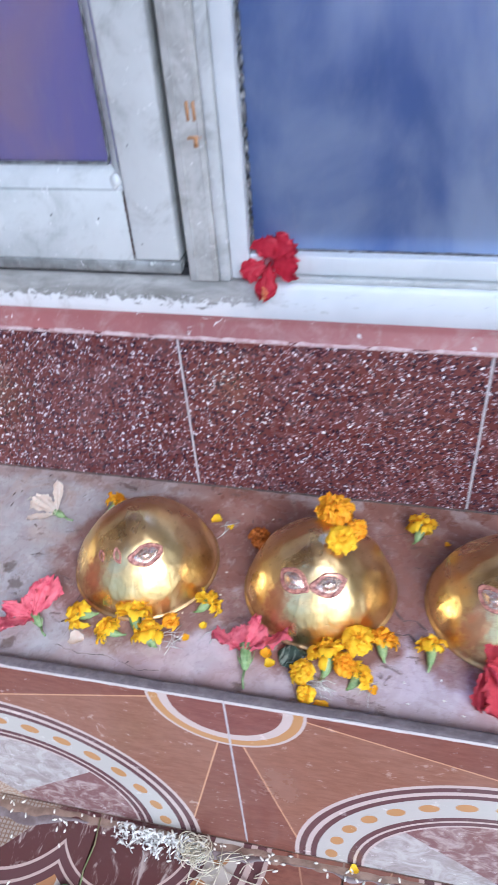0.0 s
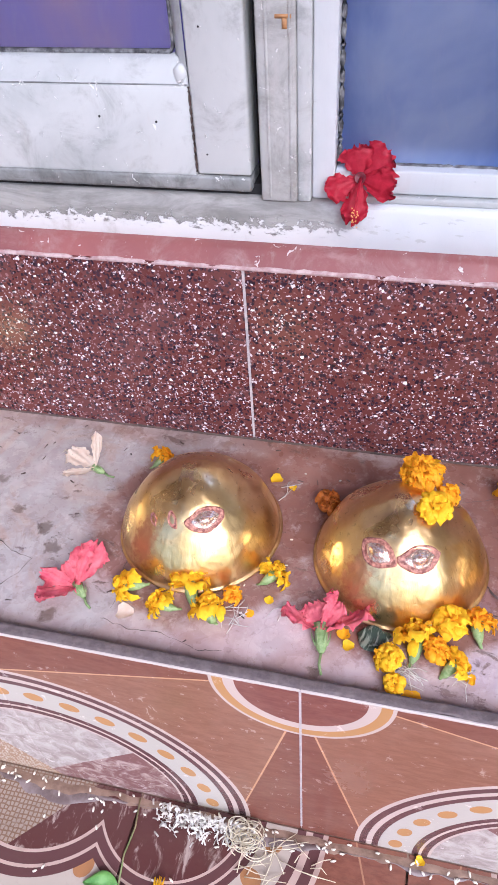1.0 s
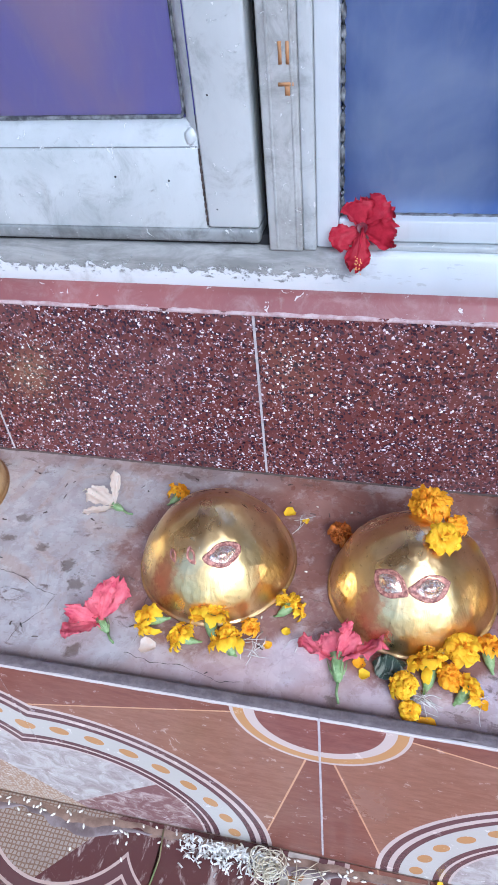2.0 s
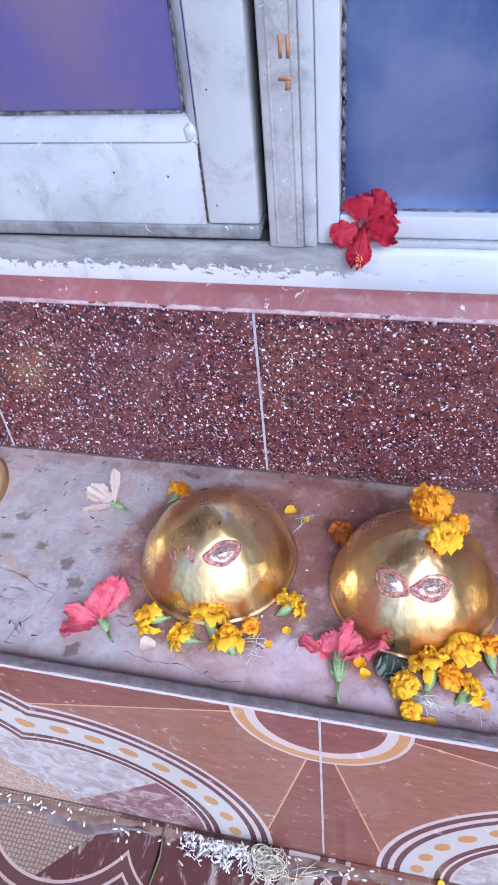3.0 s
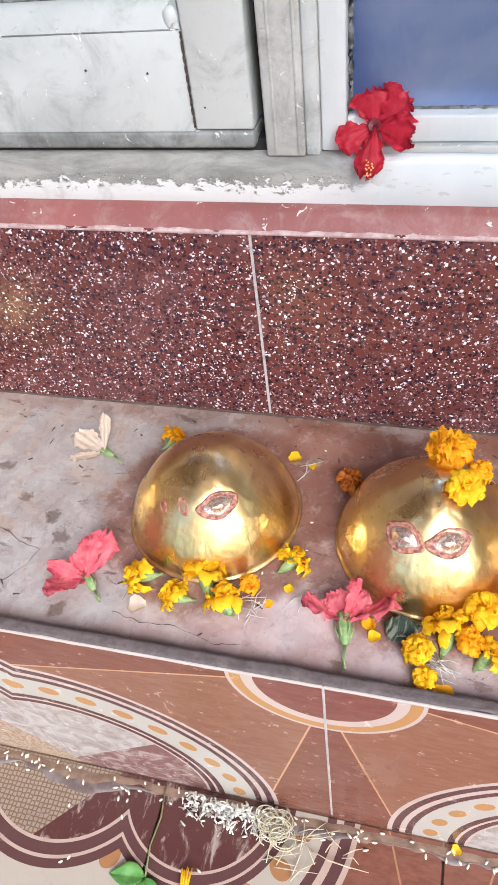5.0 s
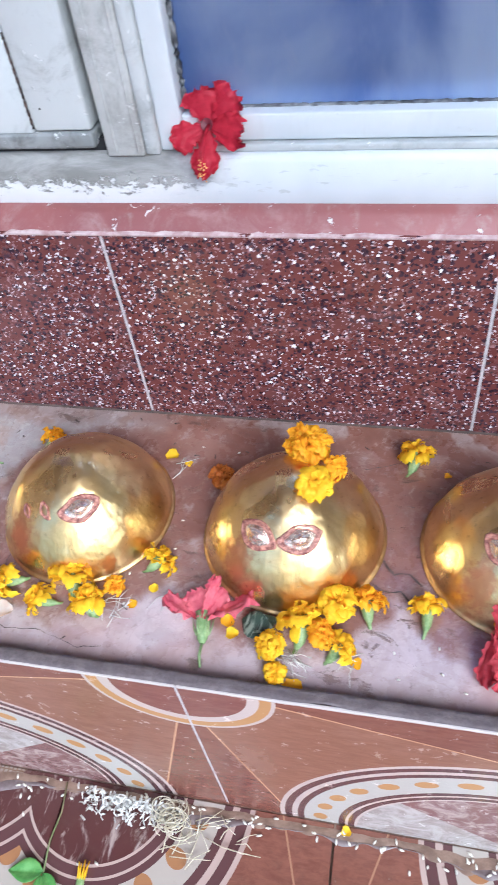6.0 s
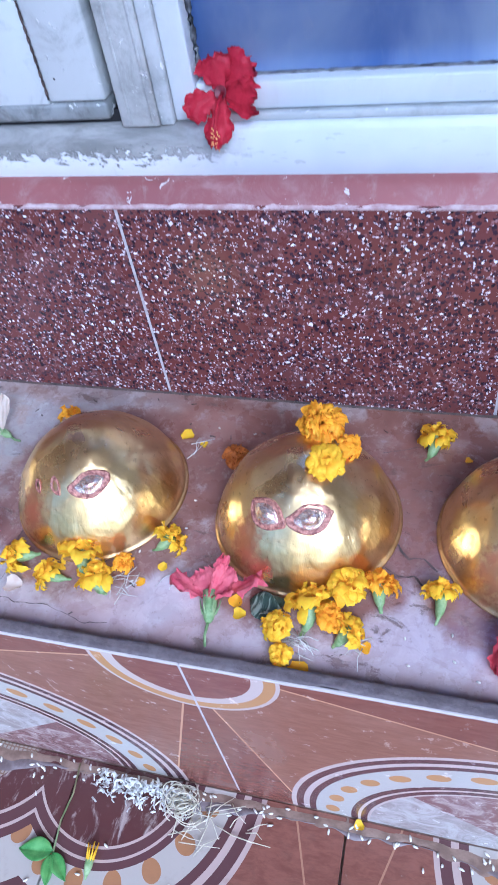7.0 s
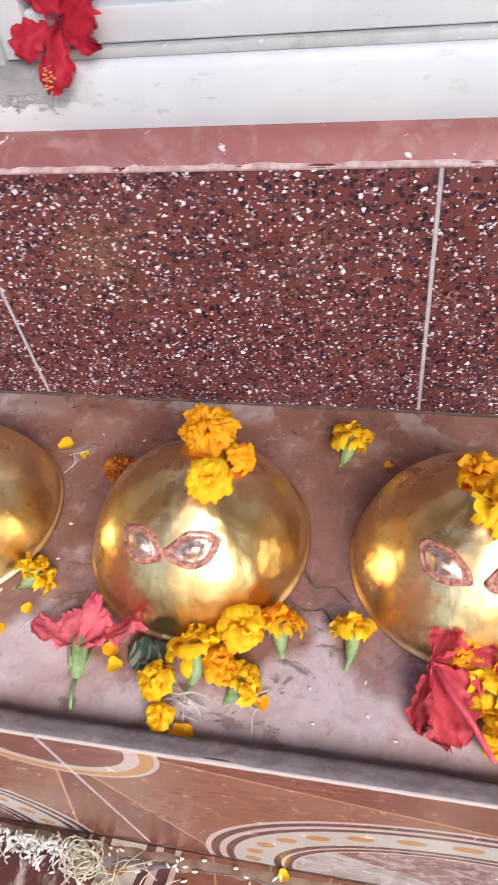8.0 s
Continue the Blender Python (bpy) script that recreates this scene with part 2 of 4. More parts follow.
    edge = n.mul(n.sub(n.noise(pos, 70, 6, 0.7, 0.5), 0.5), 0.030)
    for cx, cy, r in ((-0.389, 0.417, 0.010), (-0.373, 0.398, 0.010), (-0.424, 0.436, 0.007), (-0.462, 0.470, 0.009), (-0.466, 0.442, 0.008), (-0.347, 0.329, 0.010), (-0.292, 0.415, 0.007), (-0.118, 0.322, 0.008), (0.003, 0.352, 0.006)):
        d = n.add(n.length(n.sub(x, cx), n.mul(n.sub(y, cy), 1.2)), edge)
        col = n.mix(n.mul(n.ramp(d, r, r * 0.45), 0.70), col, (0.13, 0.085, 0.060))
    col = n.mix(1.0, col, (0.78, 0.77, 0.78), "MULTIPLY")
    h = n.add(n.noise(pos, 90, 4), n.mul(spots, 0.8))
    return n.done(col, n.add(0.17, n.add(n.mul(n.noise(pos, 40, 5), 0.22), n.mul(spots, 0.3))), 0.0, h, 0.0004)


def painted(name, worn, tone=(0.80, 0.80, 0.78), tone2=(0.70, 0.71, 0.70), dirt=(0.36, 0.35, 0.33)):
    """White oil paint on wood, with grime and chips; worn: share of wear."""
    n = Nodes(name)
    pos, x, y, z = n.where()
    a = n.noise(pos, 6, 5, 0.6, 0.5)
    col = n.mix(n.ramp(a, 0.35, 0.65), tone, tone2)
    grime = n.ramp(n.noise(pos, 26, 7, 0.72, 0.6), 0.66 - 0.32 * worn, 0.92 - 0.32 * worn)
    col = n.mix(n.mul(grime, 0.25 + 0.65 * worn), col, dirt)
    streak = n.noise(n.scaled(pos, (1, 1, 0.22)), 75, 5, 0.7)
    col = n.mix(n.mul(n.ramp(streak, 0.55, 0.8), 0.15 + 0.4 * worn), col, (0.45, 0.43, 0.40))
    chip = n.ramp(n.noise(pos, 130, 4, 0.6, 1.0), 0.70 - 0.06 * worn, 0.72 - 0.06 * worn)
    col = n.mix(n.mul(chip, 0.20 + 0.4 * (worn > 0.5)), col, (0.86, 0.86, 0.84) if worn > 0.5 else (0.42, 0.40, 0.36))
    h = n.add(n.mul(streak, 0.5), n.add(chip, n.mul(grime, 0.4)))
    return n.done(col, n.add(0.34, n.mul(grime, 0.3)), 0.0, h, 0.0006)


def sill_paint():
    """White paint that wears off to grey wood below the door (x under the post)."""
    n = Nodes("sill_paint")
    pos, x, y, z = n.where()
    edge = n.add(x, n.mul(n.sub(n.noise(pos, 22, 5, 0.7), 0.5), 0.10))
    sound = n.ramp(edge, -0.180, -0.105)
    white = n.mix(n.ramp(n.noise(pos, 6, 4), 0.35, 0.65), (0.62, 0.65, 0.665), (0.53, 0.565, 0.585))
    nick = n.ramp(n.noise(n.scaled(pos, (0.35, 1, 1)), 120, 4, 0.6, 0.1), 0.62, 0.65)
    white = n.mix(n.mul(n.mul(nick, n.ramp(n.noise(pos, 16, 2), 0.46, 0.58)), 0.45), white, (0.34, 0.36, 0.34))
    wood = n.mix(n.ramp(n.noise(n.scaled(pos, (0.25, 1, 1)), 60, 6, 0.7, 0.5), 0.35, 0.65), (0.19, 0.185, 0.17), (0.34, 0.33, 0.31))
    flakes = n.noise(n.scaled(pos, (0.6, 1, 1)), 190, 6, 0.75, 0.3)
    low = n.sub(0.4225, z)
    paint = n.ramp(n.add(flakes, n.mul(low, 18.0)), 0.62, 0.69)
    wood = n.mix(paint, wood, (0.66, 0.66, 0.65))
    stain = n.ramp(n.noise(pos, 20, 6, 0.7), 0.52, 0.72)
    wood = n.mix(n.mul(stain, 0.55), wood, (0.36, 0.33, 0.29))
    scrape = n.ramp(n.noise(n.scaled(pos, (0.22, 1, 1)), 95, 5, 0.7, 0.5), 0.60, 0.66)
    white = n.mix(n.mul(scrape, 0.34), white, (0.40, 0.40, 0.37))
    col = n.mix(sound, wood, white)
    h = n.add(n.mul(n.mul(paint, n.sub(1.0, sound)), 0.8), n.add(n.mul(flakes, 0.4), n.mul(nick, -0.05)))
    return n.done(col, 0.45, 0.0, h, 0.0007)


def riser_tile_material():
    n = Nodes("printed_riser_tile")
    pos, x, y, z = n.where()
    CREAM, DARK, PINK, OCHRE = (0.50, 0.47, 0.42), (0.115, 0.056, 0.058), (0.55, 0.45, 0.40), (0.46, 0.245, 0.095)
    d = n.m("ABSOLUTE", n.sub(n.m("FLOORED_MODULO", n.add(x, 0.28 - JOINT), 0.56), 0.28))
    grain = n.noise(n.scaled(pos, (1, 1, 3.5)), 55, 6, 0.7, 0.4)
    light = n.mix(n.ramp(grain, 0.3, 0.7), (0.225, 0.100, 0.062), (0.285, 0.136, 0.088))
    deep = n.mix(n.ramp(grain, 0.3, 0.7), (0.168, 0.061, 0.042), (0.218, 0.086, 0.060))
    # rays from the half circle: steep one and flat one
    s1 = n.sub(d, n.add(0.0125, n.mul(n.sub(0.121, z), 0.245)))
    s2 = n.sub(z, n.sub(0.186, n.mul(n.sub(d, 0.068), 0.27)))
    col = n.mix(n.lt(s1, 0.0), light, deep)
    col = n.mix(n.gt(s2, 0.0), col, deep)
    ray = n.m("MAXIMUM", n.lt(n.m("ABSOLUTE", s1), 0.0009), n.lt(n.m("ABSOLUTE", s2), 0.0010))
    col = n.mix(ray, col, (0.58, 0.32, 0.18))
    # half circle under the ledge
    r = n.length(d, n.sub(z, 0.193))
    col = n.mix(n.lt(r, 0.0715), col, PINK)
    col = n.mix(n.lt(r, 0.0685), col, OCHRE)
    col = n.mix(n.lt(r, 0.0600), col, PINK)
    col = n.mix(n.lt(r, 0.0510), col, n.mix(n.ramp(grain, 0.3, 0.7), (0.17, 0.06, 0.05), (0.23, 0.09, 0.07)))
    # large rings
    # left of the cusp the lobe is the mirror image about a leaning line
    along = n.add(n.mul(n.add(x, 0.392), 0.382), n.mul(n.sub(z, 0.126), 0.924))
    off = n.m("ABSOLUTE", n.sub(n.mul(n.add(x, 0.392), 0.924), n.mul(n.sub(z, 0.126), 0.382)))
    x2 = n.add(n.add(n.mul(along, 0.382), n.mul(off, 0.924)), -0.392)
    z2 = n.add(n.sub(n.mul(along, 0.924), n.mul(off, 0.382)), 0.126)
    d2 = n.m("ABSOLUTE", n.sub(x2, JOINT))
    dx, dz = n.mul(n.sub(d2, 0.263), 1 / 0.209), n.mul(n.add(z2, 0.095), 1 / 0.226)
    q = n.length(dx, dz)
    inner_l = n.mix(n.ramp(n.noise(pos, 38, 6, 0.7, 1.2), 0.35, 0.65), (0.32, 0.27, 0.25), (0.52, 0.48, 0.45))
    inner_d = n.mix(n.ramp(n.noise(pos, 42, 6, 0.7, 1.5), 0.42, 0.68), (0.20, 0.10, 0.095), (0.46, 0.36, 0.33))
    cut = n.add(z, n.mul(n.sub(d, 0.171), 0.85))
    left = n.lt(x, JOINT)
    side = n.mix(left, n.gt(cut, 0.0), n.lt(cut, 0.0))
    inner = n.mix(side, inner_l, inner_d)
    maze = n.voronoi(pos, 260, "DISTANCE_TO_EDGE", 0.25)
    inner = n.mix(n.mul(left, n.lt(n.add(z, n.mul(n.add(x, 0.468), 1.2)), -0.009)), inner, n.mix(n.lt(maze.outputs["Distance"], 0.13), (0.50, 0.42, 0.34), (0.36, 0.24, 0.16)))
    for lim, tone in ((1.0, PINK), (0.978, DARK), (0.945, PINK), (0.918, DARK), (0.888, CREAM), (0.728, DARK), (0.698, PINK), (0.684, DARK), (0.655, PINK)):
        col = n.mix(n.lt(q, lim), col, tone)
    ang = n.m("ARCTAN2", dz, dx)
    step = 2 * math.pi / 31
    k = n.sub(n.m("FLOORED_MODULO", n.add(ang, 0.06), step), step / 2)
    dot = n.length(n.mul(k, 0.81 / 0.047), n.mul(n.sub(q, 0.812), 1 / 0.032))
    col = n.mix(n.lt(dot, 1.0), col, OCHRE)
    col = n.mix(n.lt(q, 0.642), col, inner)
    # pale chipped upper edge
    col = n.mix(n.gt(n.add(z, n.mul(n.noise(pos, 90, 4), 0.003)), RIM_Z - 0.0005), col, (0.52, 0.46, 0.42))
    dust = n.m("MAXIMUM", n.ramp(n.noise(pos, 70, 7, 0.75), 0.56, 0.78), n.mul(n.ramp(n.noise(pos, 9, 6, 0.7, 0.6), 0.45, 0.80), 0.45))
    col = n.mix(n.mul(dust, 0.24), col, (0.50, 0.40, 0.34))
    return n.done(col, n.add(0.22, n.mul(dust, 0.25)), 0.0, n.noise(pos, 200, 3), 0.0002)


def floor_tile_material():
    n = Nodes("printed_floor_tile")
    pos, x, y, z = n.where()
    CREAM, DARK, PINK, OCHRE = (0.62, 0.55, 0.47), (0.15, 0.07, 0.07), (0.66, 0.50, 0.43), (0.50, 0.25, 0.11)
    grain = n.noise(n.scaled(pos, (1, 2.5, 1)), 55, 6, 0.7, 0.4)
    brown = n.mix(n.ramp(grain, 0.3, 0.7), (0.24, 0.095, 0.065), (0.33, 0.140, 0.095))
    vein = n.noise(n.scaled(pos, (2.0, 0.7, 1)), 26, 6, 0.68, 0.7)
    maroon = n.mix(n.ramp(vein, 0.52, 0.66), (0.13, 0.050, 0.046), (0.54, 0.43, 0.38))
    maze = n.voronoi(pos, 210, "DISTANCE_TO_EDGE", 0.3)
    mz = n.mix(n.lt(maze.outputs["Distance"], 0.15), (0.44, 0.36, 0.29), (0.28, 0.18, 0.12))
    # two lobes of one medallion, repeated on the grid of tiles
    px = n.sub(0.28, n.m("ABSOLUTE", n.sub(n.m("FLOORED_MODULO", n.add(x, 0.577), 1.12), 0.56)))
    py = n.sub(0.298, n.m("FLOORED_MODULO", n.sub(0.298, y), 0.56))
    q1 = n.length(n.sub(px, 0.037), n.sub(py, 0.300))
    q2 = n.length(n.add(px, 0.113), n.sub(py, 0.316))
    q = n.m("MINIMUM", n.mul(q1, 1 / 0.088), n.mul(q2, 1 / 0.108))
    col = brown
    ray = n.lt(n.m("ABSOLUTE", n.sub(n.sub(px, 0.228), n.mul(n.sub(0.298, py), 0.33))), 0.0010)
    ray2 = n.lt(n.m("ABSOLUTE", n.add(n.sub(px, 0.316), n.mul(n.sub(0.298, py), 0.42))), 0.0010)
    col = n.mix(n.m("MAXIMUM", ray, ray2), col, (0.50, 0.27, 0.16))
    for lim, tone in ((1.86, PINK), (1.80, DARK), (1.68, PINK), (1.60, DARK), (1.50, CREAM), (1.13, DARK), (1.05, PINK), (1.02, DARK), (0.92, PINK)):
        col = n.mix(n.lt(q, lim), col, tone)
    ang = n.m("ARCTAN2", n.sub(py, 0.300), n.sub(px, 0.037))
    step = 2 * math.pi / 18
    k = n.sub(n.m("FLOORED_MODULO", n.add(ang, 0.03), step), step / 2)
    dot = n.length(n.mul(k, 0.110 / 0.0090), n.mul(n.sub(q1, 0.110), 1 / 0.0115))
    col = n.mix(n.mul(n.lt(dot, 1.0), n.band(q, 1.13, 1.5)), col, OCHRE)
    inner = n.mix(n.lt(n.sub(py, n.add(0.284, n.mul(n.add(px, 0.062), 1.05))), 0.0), mz, maroon)
    col = n.mix(n.lt(q, 0.89), col, inner)
    mud = n.ramp(n.noise(pos, 28, 7, 0.7), 0.50, 0.75)
    col = n.mix(n.mul(mud, 0.42), col, (0.17, 0.11, 0.08))
    col = n.mix(1.0, col, (0.66, 0.65, 0.65), "MULTIPLY")
    return n.done(col, n.add(0.10, n.mul(mud, 0.35)), 0.0, n.noise(pos, 150, 4), 0.0003)


def petal_mat(name, a, b, rough=0.55, scale=300):
    """Thin petal: fine veins, some light through it."""
    n = Nodes(name)
    o = n.obj()
    v = n.noise(o, scale, 4, 0.6)
    col = n.mix(n.ramp(v, 0.3, 0.7), a, b)
    col = n.mix(n.mul(n.island(), 0.45), col, b)
    mat = n.done(col, rough, 0.0, v, 0.0004, spec=0.3)
    thin = n.t.nodes.new("ShaderNodeBsdfTranslucent")
    n.put(thin.inputs["Color"], col)
    both = n.t.nodes.new("ShaderNodeMixShader")
    both.inputs[0].default_value = 0.40
    n.t.links.new(n.bsdf.outputs[0], both.inputs[1])
    n.t.links.new(thin.outputs[0], both.inputs[2])
    n.t.links.new(both.outputs[0], n.out.inputs["Surface"])
    return mat


def glass_mat(name, tint, tint2):
    n = Nodes(name)
    pos, x, y, z = n.where()
    smear = n.noise(n.scaled(pos, (1, 1, 0.55)), 8, 5, 0.55, 0.5)
    wipe = n.noise(n.scaled(pos, (1.6, 1, 0.5)), 60, 6, 0.7, 0.8)
    dust = n.ramp(n.noise(pos, 220, 5, 0.7), 0.62, 0.8)
    # soft blotches of tint carry the coloured glow of the room's lights
    col = n.mix(n.ramp(smear, 0.38, 0.62), tint, tint2)
    col = n.mix(n.mul(n.ramp(wipe, 0.5, 0.75), 0.22), col, (0.62, 0.62, 0.66))
    col = n.mix(n.mul(dust, 0.25), col, (0.5, 0.5, 0.52))
    return n.done(col, n.add(0.25, n.mul(smear, 0.22)), 0.0, smear, 0.0004, Transmission_Weight=0.75)


BRASS = brass()
TERRAZZO = terrazzo()
MARBLE = marble()
WHITE = painted("white_paint", 0.16, (0.62, 0.645, 0.65), (0.53, 0.56, 0.575))
OLD_WHITE = painted("weathered_white_paint", 0.60, (0.54, 0.56, 0.55), (0.42, 0.445, 0.44), (0.22, 0.225, 0.215))
WORN = painted("worn_paint", 0.75, (0.50, 0.51, 0.49), (0.40, 0.405, 0.385), (0.25, 0.245, 0.225))
STRIP = painted("grimy_strip_paint", 0.85, (0.28, 0.29, 0.285), (0.19, 0.20, 0.195), (0.10, 0.10, 0.095))
SILL = sill_paint()
RISER_TILE = riser_tile_material()
FLOOR_TILE = floor_tile_material()
OXIDE = painted("red_oxide_cement", 0.62, (0.29, 0.105, 0.098), (0.23, 0.085, 0.082), (0.40, 0.25, 0.24))
MORTAR = plain("grey_mortar", (0.120, 0.095, 0.096), (0.180, 0.146, 0.145), 0.85, 110, depth=0.002)
PALE_GROUT = plain("pale_grout", (0.62, 0.54, 0.52), (0.46, 0.36, 0.35), 0.8, 120)
JOINT_GROUT = plain("grey_joint_grout", (0.36, 0.33, 0.33), (0.50, 0.45, 0.44), 0.8, 150)
PINK_GROUT = plain("pinkish_grout", (0.54, 0.43, 0.42), (0.36, 0.22, 0.21), 0.8, 110)
MUD = plain("mud_brown_mortar", (0.16, 0.10, 0.07), (0.27, 0.18, 0.13), 0.35, 60, depth=0.0012)
PUTTY = plain("black_putty", (0.03, 0.03, 0.035), (0.24, 0.245, 0.25), 0.7, 140, depth=0.001)
DARK = plain("dark_gap", (0.010, 0.010, 0.012), (0.02, 0.02, 0.02), 0.8)
CRACK = plain("crack_dirt", (0.05, 0.035, 0.03), (0.12, 0.08, 0.065), 0.8)
PLASTER = plain("plain_plaster", (0.62, 0.60, 0.56), (0.52, 0.50, 0.46), 0.8, 8)
OCHRE_WALL = plain("ochre_plaster", (0.36, 0.27, 0.18), (0.28, 0.20, 0.13), 0.8, 8)
CEIL = plain("plain_ceiling", (0.70, 0.63, 0.53), (0.60, 0.53, 0.44), 0.8, 8)
EARTH = plain("dusty_ground", (0.30, 0.26, 0.21), (0.22, 0.19, 0.15), 0.9, 3)
# unseen wall behind the panes, coloured to lend them a violet glow
VIOLET = plain("violet_glow_backing", (0.22, 0.20, 0.55), (0.30, 0.22, 0.50), 0.8, 4)
GLASS_BLUE = glass_mat("frosted_blue_glass", (0.16, 0.25, 0.48), (0.54, 0.63, 0.74))
GLASS_MAUVE = glass_mat("frosted_mauve_glass", (0.36, 0.32, 0.64), (0.56, 0.42, 0.56))
YELLOW = petal_mat("yellow_petals", (1.0, 0.73, 0.012), (1.0, 0.61, 0.007))
ORANGE = petal_mat("orange_petals", (1.0, 0.60, 0.008), (1.0, 0.47, 0.005))
RUST = petal_mat("dried_orange_petals", (0.75, 0.25, 0.03), (0.42, 0.12, 0.02))
RED = petal_mat("red_petals", (0.60, 0.030, 0.060), (0.44, 0.014, 0.034), 0.5, 180)
PINKRED = petal_mat("pink_red_petals", (0.92, 0.27, 0.30), (0.68, 0.070, 0.135), 0.5, 75)
CRIMSON = petal_mat("wilted_crimson_petals", (0.76, 0.11, 0.13), (0.46, 0.030, 0.050), 0.45, 70)
IVORY = petal_mat("ivory_petals", (0.86, 0.77, 0.66), (0.80, 0.64, 0.50), 0.55, 180)
GREEN = plain("fresh_green", (0.17, 0.27, 0.085), (0.30, 0.39, 0.18), 0.5, 200)
LEAF = plain("leaf_green", (0.06, 0.20, 0.035), (0.13, 0.30, 0.07), 0.4, 90)


def ribbed_leaf():
    n = Nodes("dark_ribbed_leaf")
    o = n.obj()
    v = n.noise(n.scaled(o, (6.0, 1.2, 1.0)), 55, 3, 0.6, 0.4)
    return n.done(n.mix(n.ramp(v, 0.48, 0.62), (0.030, 0.050, 0.030), (0.24, 0.27, 0.20)), 0.4, 0.0, v, 0.0012)


DARK_LEAF = ribbed_leaf()
STRAW = plain("pale_straw", (0.66, 0.61, 0.47), (0.48, 0.42, 0.28), 0.7, 200)
CHALK = plain("white_shreds", (0.66, 0.64, 0.59), (0.44, 0.42, 0.37), 0.7, 150)
RICE = plain("rice_white", (0.78, 0.75, 0.66), (0.66, 0.62, 0.52), 0.5, 300)
KUMKUM = plain("red_powder_paint", (0.16, 0.040, 0.030), (0.58, 0.27, 0.19), 0.42, 330, depth=0.0010)
SILVER = plain("worn_white_metal", (0.88, 0.76, 0.62), (0.58, 0.30, 0.22), 0.24, 330, 0.85, 0.0004)
STAMEN = plain("yellow_stamens", (0.85, 0.50, 0.15), (0.80, 0.30, 0.10), 0.6, 300)
OCHRE_PAINT = plain("ochre_paint", (0.48, 0.24, 0.09), (0.36, 0.20, 0.10), 0.6, 150)

# ---- structure ----
ground = part("ground", sheet(bmesh.new(), [[(-300, -300, FLOOR_Z - 0.25), (300, -300, FLOOR_Z - 0.25)], [(-300, 300, FLOOR_Z - 0.25), (300, 300, FLOOR_Z - 0.25)]]), EARTH, smooth=False)
tagged(ground, "dusty bare earth in front of the porch", "ground", kind="structure")
base = part("floor", box(-1.6, 1.6, -1.9, 0.62, FLOOR_Z - 0.30, FLOOR_Z - 0.008), MUD, smooth=False)
tagged(base, "porch floor of printed ceramic tiles, damp and dirty", "floor", kind="structure")
# ceiling out of view, added to limit the sky and tone the dome tops
ceiling = part("ceiling", box(-1.6, 1.6, -0.95, 1.6, 2.45, 2.6), CEIL, smooth=False)
tagged(ceiling, "unseen plain porch ceiling added to shape the daylight", "ceiling", kind="structure")
# walls out of view; the side ones are dark ochre to darken dome reflections
for nm, a in (("wall_west", (-1.75, -1.6, -0.7, 1.6)), ("wall_east", (1.6, 1.75, -0.7, 1.6)), ("wall_north", (-1.6, 1.6, 1.6, 1.75))):
    w = part(nm, box(a[0], a[1], a[2], a[3], -0.4, 2.45), OCHRE_WALL if nm != "wall_north" else VIOLET, smooth=False)
    tagged(w, "unseen plain wall added to close off the surroundings", "wall", kind="structure")

# lower step: core of masonry behind the printed tiles, ledge of marble on top
step = part("step_riser", box(-1.6, 1.6, RISER_Y + 0.0009, RISER_Y + 0.0020, LEDGE - 0.022, RIM_Z - 0.0012, bm=box(-1.6, 1.6, RISER_Y + 0.0009, 0.60, FLOOR_Z - 0.008, LEDGE - 0.022)), PALE_GROUT, smooth=False)
tagged(step, "low step faced with printed brown ceramic tiles", "step", kind="structure")

bm = bmesh.new()
xs = [-1.6 + 0.02 * i for i in range(161)]
prof = [(0.309, LEDGE - 0.021), (0.309, LEDGE - 0.002), (0.311, LEDGE)] + [(0.311 + 0.0257 * k, LEDGE) for k in range(1, 11)] + [(0.60, LEDGE), (0.60, LEDGE - 0.021)]
sheet(bm, [[(x, y, z + (0.0007 * noise.noise((x * 9, y * 9, 0)) if z >= LEDGE else 0)) for y, z in prof] for x in xs])
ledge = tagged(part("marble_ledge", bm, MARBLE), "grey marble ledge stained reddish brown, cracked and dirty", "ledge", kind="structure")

# cracks in the marble
def crack(pts, wid, seed):
    bm = bmesh.new()
    rows = []
    for (xa, ya), (xb, yb) in zip(pts, pts[1:]):
        for k in range(8):
            f = k / 8
            x, y = xa + (xb - xa) * f, ya + (yb - ya) * f
            jx, jy = 0.0022 * noise.noise((x * 120, y * 120, seed)), 0.0022 * noise.noise((x * 120, y * 120, seed + 9))
            w = 0.75 * wid * (0.25 + abs(noise.noise((x * 90, y * 90, seed + 4))) * 1.6)
            t = Vector((xb - xa, yb - ya)).normalized()
            rows.append([(x + jx - t.y * w, y + jy + t.x * w, LEDGE + 0.0011), (x + jx + t.y * w, y + jy - t.x * w, LEDGE + 0.0011)])
    sheet(bm, rows)
    part("crack", bm, CRACK, ledge, "dark dirt-filled crack")


